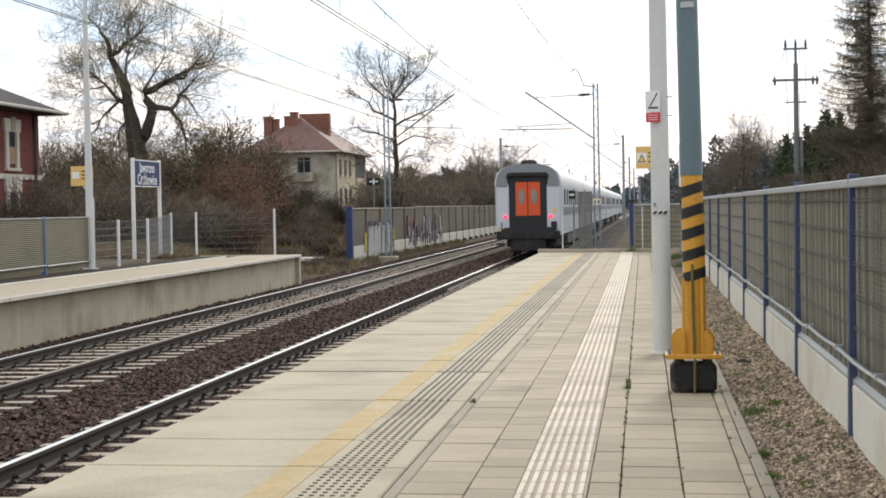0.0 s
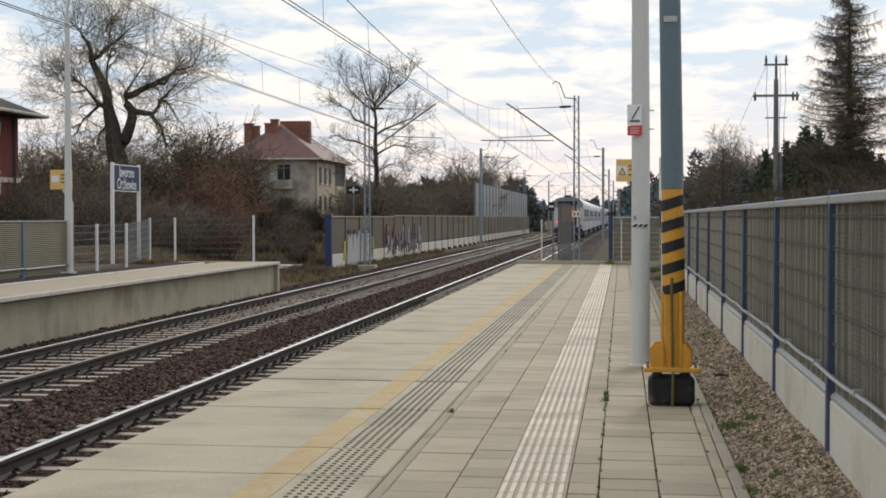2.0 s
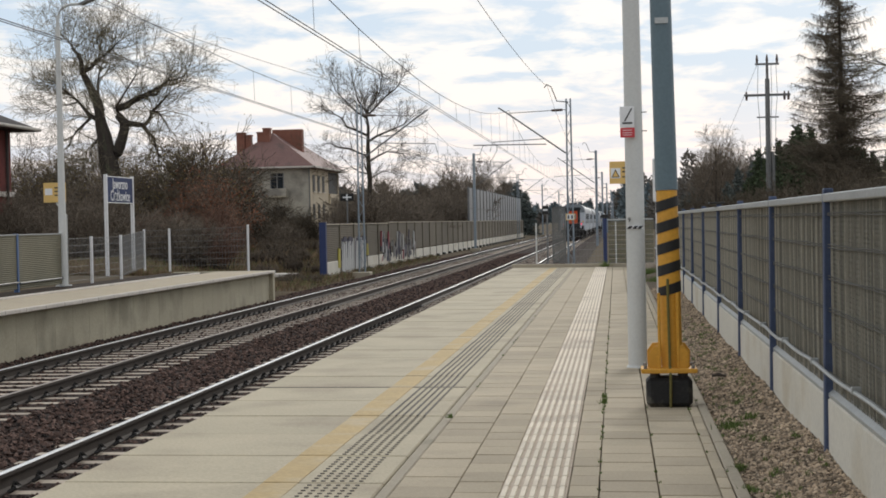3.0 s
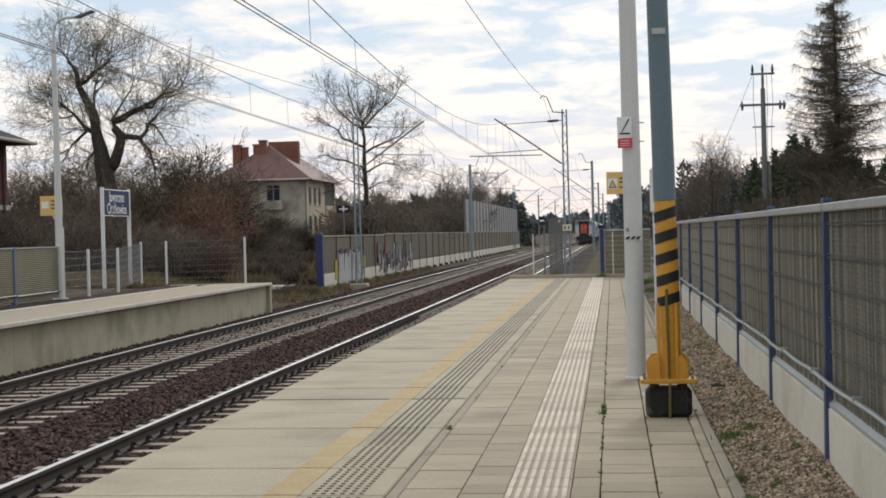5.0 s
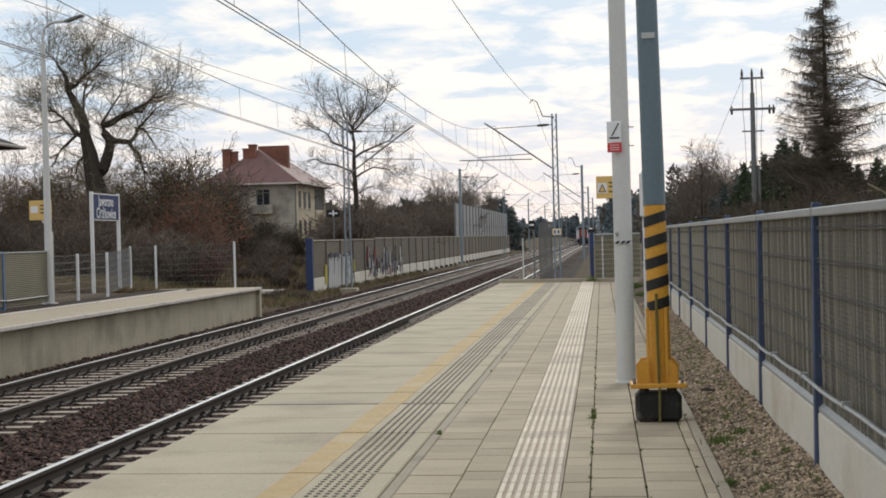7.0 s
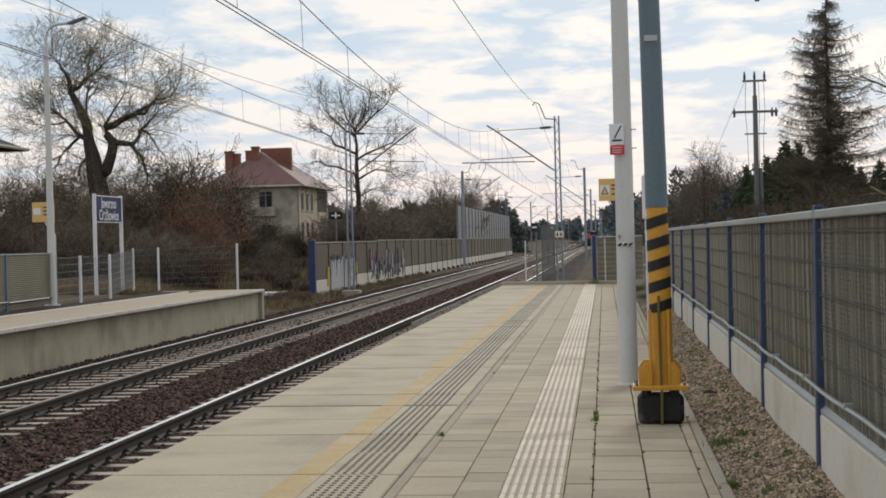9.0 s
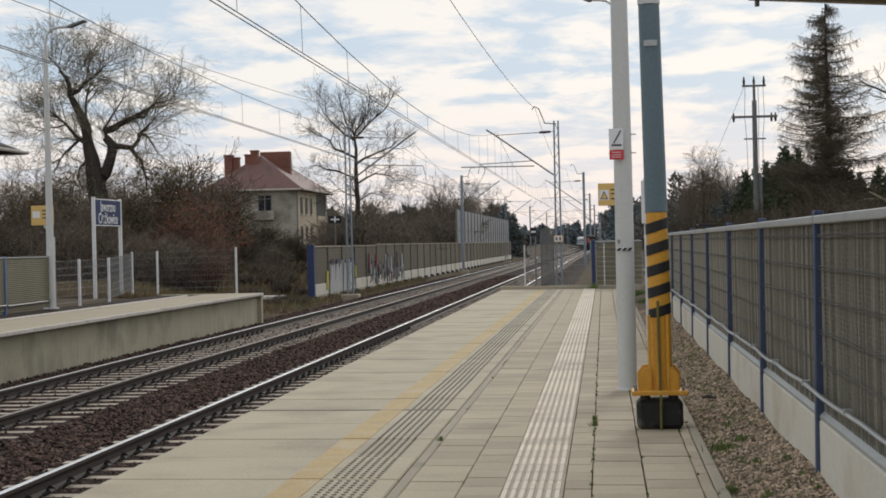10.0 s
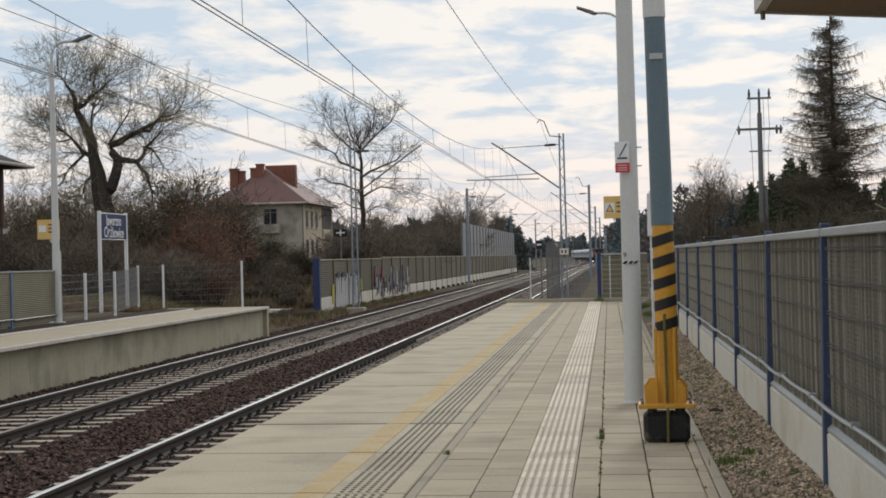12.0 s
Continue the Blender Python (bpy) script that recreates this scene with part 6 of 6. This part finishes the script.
spread_copies(rb, [(2.918 + px_ * y / 2914, y, -0.5, s) for px_, y, s in ((330, 62, 0.9), (365, 60, 1.0), (395, 64, 1.05), (300, 70, 1.0), (270, 78, 1.0), (240, 90, 1.0), (425, 60, 0.9), (455, 62, 0.95), (485, 60, 0.9), (215, 105, 1.1), (190, 120, 1.1), (350, 75, 1.1), (410, 74, 1.2), (160, 130, 1.1), (140, 150, 1.1))])

# far woods
rs = np.random.RandomState(77)
fc, fc2, near = [], [], []


def clump(x, y, h, k, wide):
    u = rs.rand(k) ** 0.8
    r = (1 - u) * h * wide + 0.04 * h
    an = rs.rand(k) * 6.283
    return np.stack([x + r * np.cos(an), y + r * np.sin(an), -1 + u * h], 1)


for i in range(700):
    y = rs.uniform(430, 950)
    px_ = rs.uniform(-1250, 560)
    x = 2.918 + px_ * y / 2914
    if abs(x + 4 - drift(y)) < 16:
        continue
    h = rs.uniform(11, 17) * (1.1 if x > 6 else 0.9) * (y / 700) ** 0.5
    if -170 < px_ < -10:                             # low wood where the line swings away
        h = y * rs.uniform(0.006, 0.010)
    (fc if rs.rand() < 0.75 else fc2).append(clump(x, y, h, 170, 0.22))
for i in range(260):
    y = rs.uniform(1000, 1400)
    px_ = rs.uniform(-420, 420)
    fc.append(clump(2.918 + px_ * y / 2914, y, rs.uniform(10, 14) if px_ < -10 else rs.uniform(17, 25), 220, 0.22))
for i in range(200):
    y = rs.uniform(240, 420)
    left = rs.rand() < 0.55
    x = min(2.918 + rs.uniform(-900, -200) * y / 2914, -14.0) if left else max(2.918 + rs.uniform(60, 480) * y / 2914, 9.0)
    near.append(clump(x, y, rs.uniform(5, 8) if left else rs.uniform(7, 12), 420, 0.2))
solid("far_wood", flakes("far_wood", np.concatenate(fc), 1.5, HAZEWOOD, rs, droop=-0.6, long=1.5), HAZEWOOD, "distant conifer wood, haze put into its blue-grey colour", "wood", kind="stuff")
solid("far_thicket", flakes("far_thicket", np.concatenate(fc2), 1.2, FARWOOD2, rs, droop=-0.9, long=1.9), FARWOOD2, "distant bare brown thicket", "wood", kind="stuff")
solid("young_wood", flakes("young_wood", np.concatenate(near), 0.42, FARWOOD2, rs, droop=-0.9, long=1.9), FARWOOD2, "brown young wood beyond the line", "wood", kind="stuff")

# grass and weeds on the bank beyond the opposite platform
n = 80000
gx_ = -24 + 15.4 * NP.rand(n)
gy_ = 49.5 + 60 * NP.rand(n) ** 1.7
gz_ = ground_at(gx_, gy_)
a = np.stack([gx_, gy_, gz_], 1)
b = a + np.stack([0.10 * NP.randn(n), 0.10 * NP.randn(n), 0.06 + 0.20 * NP.rand(n)], 1)
green = NP.rand(n) < np.where(gy_ < 60, 0.06, 0.2)
solid("green_grass", ribbons("green_grass", a[green], b[green], 0.009, 0.003, GRASS), GRASS, "short green grass on the bank", "grass", kind="stuff")
a, b = a[~green], b[~green]
solid("dry_grass", ribbons("dry_grass", a, b, 0.010, 0.004, DRYGRASS), DRYGRASS, "dull dry winter grass on the bank", "grass", kind="stuff")
n = 26000
rough = np.stack([-48 + 36 * NP.rand(n), 70 + 104 * NP.rand(n), np.zeros(n)], 1)
rough[:, 2] = ground_at(rough[:, 0], rough[:, 1])
solid("rough_grass", ribbons("rough_grass", rough, rough + np.stack([0.2 * NP.randn(n), 0.2 * NP.randn(n), 0.12 + 0.42 * NP.rand(n)], 1), 0.022, 0.008, DRYGRASS), DRYGRASS, "tall rough winter grass before the house", "grass", kind="stuff")
weed = shrub("low brown weeds on the bank", 61, 0.5, 0.8, 26, TWIGBROWN, w=0.006)
wx = [(2.918 - px_ * y / 2914, y, s) for px_, y, s in ((620, 84, 1.3), (600, 78, 1.2), (585, 88, 1.3), (562, 84, 1.2), (545, 96, 1.3), (575, 74, 1.1), (610, 96, 1.4), (640, 76, 1.1), (632, 68, 1.0), (545, 64, 0.6), (580, 66, 0.7), (535, 74, 0.8), (600, 62, 0.7), (585, 80, 0.9), (525, 92, 0.9))]
spread_copies(weed, [(x, y, float(ground_at(np.array([x]), np.array([y]))[0]), s) for x, y, s in wx])
solid("path_slab", Shape().box(-11.6, -10.2, 66.0, 67.4, -0.75, -0.62, 0.02), STONETRIM, "pale concrete slab lying in the grass", "slab")

# power-line pole behind the fence
pw = thing("power_pole", "concrete power-line pole with two cross-arms and insulators", "power pole", (10.72, 85, 0))
part("pole", Shape().tube([(0, 0, -1), (0, 0, 8.3)], [0.16, 0.12], 10), STEEL, pw, smooth=True)
part("strut", Shape().tube([(0.27, 0, -1), (0.22, 0, 4.6)], 0.09, 8), STEEL, pw)
part("top_tube", Shape().tube([(0, 0, 8.2), (0, 0, 9.1)], 0.07, 8), STEEL, pw)
part("top_arm", Shape().box(-0.6, 0.6, -0.05, 0.05, 9.0, 9.1), STEEL, pw)
part("lower_arm", Shape().box(-1.15, 1.15, -0.06, 0.06, 7.42, 7.54, 0.01), STEEL, pw)
part("short_arm", Shape().box(-0.55, 0.55, -0.04, 0.04, 6.32, 6.39), STEEL, pw)
for x, z in ((-0.5, 9.08), (0, 9.08), (0.5, 9.08), (-1.05, 7.22), (1.05, 7.22), (0.85, 7.22)):
    part("insulator", Shape().tube([(x, 0, z), (x, 0, z + 0.2), (x, 0, z + 0.45)], [0.05, 0.07, 0.03], 8), INSUL, pw)
for x in (-0.45, 0.45, 0.2):
    part("jumper", Shape().tube([(x, 0, 9.0), (x * 1.1, 0, 7.5), (x * 0.9, 0.1, 6.3), (x * 0.8, 0, 3.6)], 0.012, 4), CABLE, pw)
part("stay_wire", Shape().tube([(-0.5, 0, 9.0), (-3.4, 2, 2.2)], 0.01, 4), CABLE, pw)
# overhanging bare branch of a tree beyond the view
OV = dict(steps=[6, 5, 4], wobble=[0.12, 0.2, 0.25], lift=[0.0, 0.02, 0.0], taper=0.3, kids=[8, 6, 0], angle=[(25, 55), (25, 60), (0, 0)], ratio=[0.5, 0.5, 0], thin=[0.5, 0.5, 0])
OV["from"] = [0.2, 0.2, 0]
tree_thing("bare_tree", "bare tree whose thin branches hang over the fence", (17.2, 70, -0.8), [((0, 0, 0), (0.0, 0, 1), 8.5, 0.25), ((0, 0, 6.5), (-0.9, 0.0, 0.5), 4.2, 0.09), ((0, 0, 5.5), (-1, 0, 0.6), 3.6, 0.07), ((0, 0, 8), (-0.7, 0, 0.9), 3.5, 0.08)], OV, 51, thick=1, min_w=0.012)

# ---- train ----


def coach():
    """A passenger coach; x across, y along, z from the top of the rail."""
    t = thing("passenger_coach", "pale grey passenger coach with orange end doors and red tail lamps", "train coach", group="coaches of the train")
    L = 13.1
    arch = [(1.41 * math.copysign(abs(math.cos(a)) ** 0.66, math.cos(a)), 3.02 + 0.90 * math.sin(a) ** 0.78) for a in [radians(d) for d in range(6, 175, 12)]]
    s = Shape().prism([(1.40, 0.95), (1.41, 3.02), (-1.41, 3.02), (-1.40, 0.95)], 1, -L + 0.35, L - 0.35)
    for e in (-1, 1):
        ya, yb = e * (L - 0.35), e * (L - 0.1)
        s.add([(1.40, ya, 0.95), (1.41, ya, 3.02), (-1.41, ya, 3.02), (-1.40, ya, 0.95), (1.33, yb, 0.95), (1.33, yb, 3.02), (-1.33, yb, 3.02), (-1.33, yb, 0.95)],
              [(0, 1, 5, 4), (1, 2, 6, 5), (2, 3, 7, 6), (3, 0, 4, 7), (4, 5, 6, 7)])
    part("body", s, COACHWHITE, t, "pale side walls")
    part("grey_band", Shape().box(1.405, 1.418, -L + 0.4, L - 0.4, 1.75, 2.1), COACHGREY, t)
    part("grey_band", Shape().box(-1.418, -1.405, -L + 0.4, L - 0.4, 1.75, 2.1), COACHGREY, t)
    r = Shape().prism([(1.40, 3.02)] + arch + [(-1.40, 3.02)], 1, -L + 0.1, L - 0.1)
    part("roof", r, COACHROOF, t, "pale arched roof", smooth=True)
    for y in (-9, -3, 3, 9):
        part("roof_vent", Shape().box(-0.35, 0.35, y - 0.6, y + 0.6, 3.88, 4.02, 0.04), STEEL, t)
    part("roof_vent", Shape().tube([(0, -12.2, 3.88), (0, -12.2, 4.02), (0, -12.2, 4.10)], [0.36, 0.36, 0.28], 14), UNDER, t, "dark round roof vent")
    for e in (-1, 1):
        y0, y1 = sorted((e * L, e * (L - 0.12)))
        for k in (-1, 1):
            part("end_panel", Shape().box(*sorted((k * 0.80, k * 1.34)), y0, y1, 1.1, 3.05, 0.03), COACHWHITE, t, "white end panel")
        hood = [(1.34, 3.0)] + [(x * 0.95, z) for x, z in arch] + [(-1.34, 3.0), (-0.88, 3.0), (-0.88, 3.40), (-0.80, 3.47), (0.80, 3.47), (0.88, 3.40), (0.88, 3.0)]
        part("end_hood", Shape().prism(hood, 1, min(y0, y1 if e < 0 else y0) - (0.05 if e < 0 else -0.0), y1 + (0.05 if e > 0 else 0.0)), COACHGREY, t, "grey arched hood")
        gy0, gy1 = sorted((e * (L - 0.3), e * (L - 0.02)))
        part("gangway", Shape().box(-0.83, 0.83, gy0, gy1, 1.0, 3.50, 0.03), COACHDARK, t, "black rubber gangway surround")
        for k in (-1, 1):
            dy = e * (L + 0.0)
            d = part("door_leaf", Shape().box(*sorted((k * 0.015, k * 0.52)), *sorted((dy, dy - e * 0.05)), 1.76, 3.16, 0.01), COACHDOOR, t, "orange-red end door")
            part("door_window", Shape().prism([(k * (0.27 + 0.13 * math.cos(a)), 2.55 + 0.34 * math.sin(a)) for a in [radians(30 * q) for q in range(12)]], 1, dy + e * 0.004 - 0.004, dy + e * 0.004 + 0.004), DOORPANE, d)
            part("tail_lamp", Shape().tube([(k * 0.96, e * L, 1.72), (k * 0.96, e * (L + 0.06), 1.72)], 0.075, 12), TAILRED if e < 0 else SIGNWHITE, t, "glowing red tail lamp" if e < 0 else "")
            bf = part("buffer", Shape().tube([(k * 0.875, e * (L - 0.1), 1.06), (k * 0.875, e * (L + 0.42), 1.06)], [0.11, 0.10], 10), UNDER, t)
            part("buffer_head", Shape().tube([(k * 0.875, e * (L + 0.42), 1.06), (k * 0.875, e * (L + 0.47), 1.06)], 0.23, 14), UNDER, bf)
            part("step", Shape().box(*sorted((k * 1.05, k * 1.4)), *sorted((e * (L - 0.5), e * (L - 0.05))), 0.55, 0.62), UNDER, t)
            part("handrail", Shape().tube([(k * 1.12, e * (L + 0.05), 1.15), (k * 1.12, e * (L + 0.05), 1.5)], 0.02, 5), UNDER, t)
        # lip made black: the shade under the hood is put into its colour
        part("gangway_lip", Shape().prism([(-0.90, 3.30), (-0.90, 3.46), (-0.80, 3.56), (0.80, 3.56), (0.90, 3.46), (0.90, 3.30), (0.82, 3.30), (0.80, 3.42), (-0.80, 3.42), (-0.82, 3.30)], 1, *sorted((e * (L - 0.1), e * (L + 0.10)))), COACHDARK, t, "lip over the gangway, black for the shading there")
        part("notice_plate", Shape().box(-1.28, -1.02, *sorted((e * L, e * (L + 0.006))), 1.14, 1.26), SIGNYELLOW, t)
        part("notice_plate", Shape().box(1.05, 1.22, *sorted((e * L, e * (L + 0.006))), 1.90, 2.04), SIGNYELLOW, t)
        part("brake_hose", Shape().tube([(0.42, e * L, 1.0), (0.45, e * (L + 0.16), 0.75), (0.36, e * (L + 0.2), 0.5), (0.2, e * (L + 0.12), 0.62)], 0.035, 6), UNDER, t)
        part("jumper_box", Shape().box(0.98, 1.22, *sorted((e * (L - 0.02), e * (L + 0.12))), 1.16, 1.52, 0.02), UNDER, t)
        part("headstock", Shape().box(-1.36, 1.36, *sorted((e * (L - 0.25), e * (L + 0.02))), 0.78, 1.12, 0.02), UNDER, t)
        part("coupling", Shape().tube([(0, e * (L - 0.1), 1.0), (0, e * (L + 0.3), 0.9), (0, e * (L + 0.4), 0.55)], 0.05, 6), UNDER, t)
        part("hose_apron", Shape().box(-0.75, 0.75, *sorted((e * (L - 0.2), e * (L - 0.04))), 0.3, 1.0, 0.03), UNDER, t)
    for k in (-1, 1):
        for i in range(10):
            y = -9.9 + 2.2 * i
            part("window", Shape().box(*sorted((k * 1.405, k * 1.421)), y - 0.62, y + 0.62, 2.2, 2.88, 0.003), COACHPANE, t)
        for y in (-12.0, 12.0):
            part("side_door", Shape().box(*sorted((k * 1.405, k * 1.424)), y - 0.42, y + 0.42, 1.0, 2.95, 0.004), COACHWHITE, t)
    part("skirt", Shape().box(-1.36, 1.36, -6.5, 6.5, 0.42, 0.96, 0.04), UNDER, t, "dark underfloor equipment")
    for c in (-9.5, 9.5):
        bg = part("bogie", Shape().box(-1.1, 1.1, c - 1.6, c + 1.6, 0.42, 0.72, 0.04), UNDER, t)
        for dy in (-1.25, 1.25):
            for k in (-1, 1):
                part("wheel", Shape().tube([(k * 0.70, c + dy, 0.46), (k * 0.83, c + dy, 0.46)], 0.46, 18), UNDER, bg)
    for ob in t.children_recursive:                  # to the true loading gauge
        ob.data.transform(Matrix.Diagonal((0.955, 1, 0.975, 1)))
    return t


coaches = [coach()]
for _ in range(6):
    coaches.append(copy_thing(coaches[0], pose(0, 0, 0)))


def motions():
    for i, c in enumerate(coaches):
        rows = []
        for k in range(25):
            t = 0.5 * k
            y = 66.6 + 37.5 * t + 13.2 + 26.6 * i
            turn = 0.0 if y < BEND else math.degrees(math.atan((y - BEND) / RADIUS))
            rows.append((t, pose(T1 + drift(y), y, ZR, 0, 0, turn)))
        walk(c, rows)


motions()
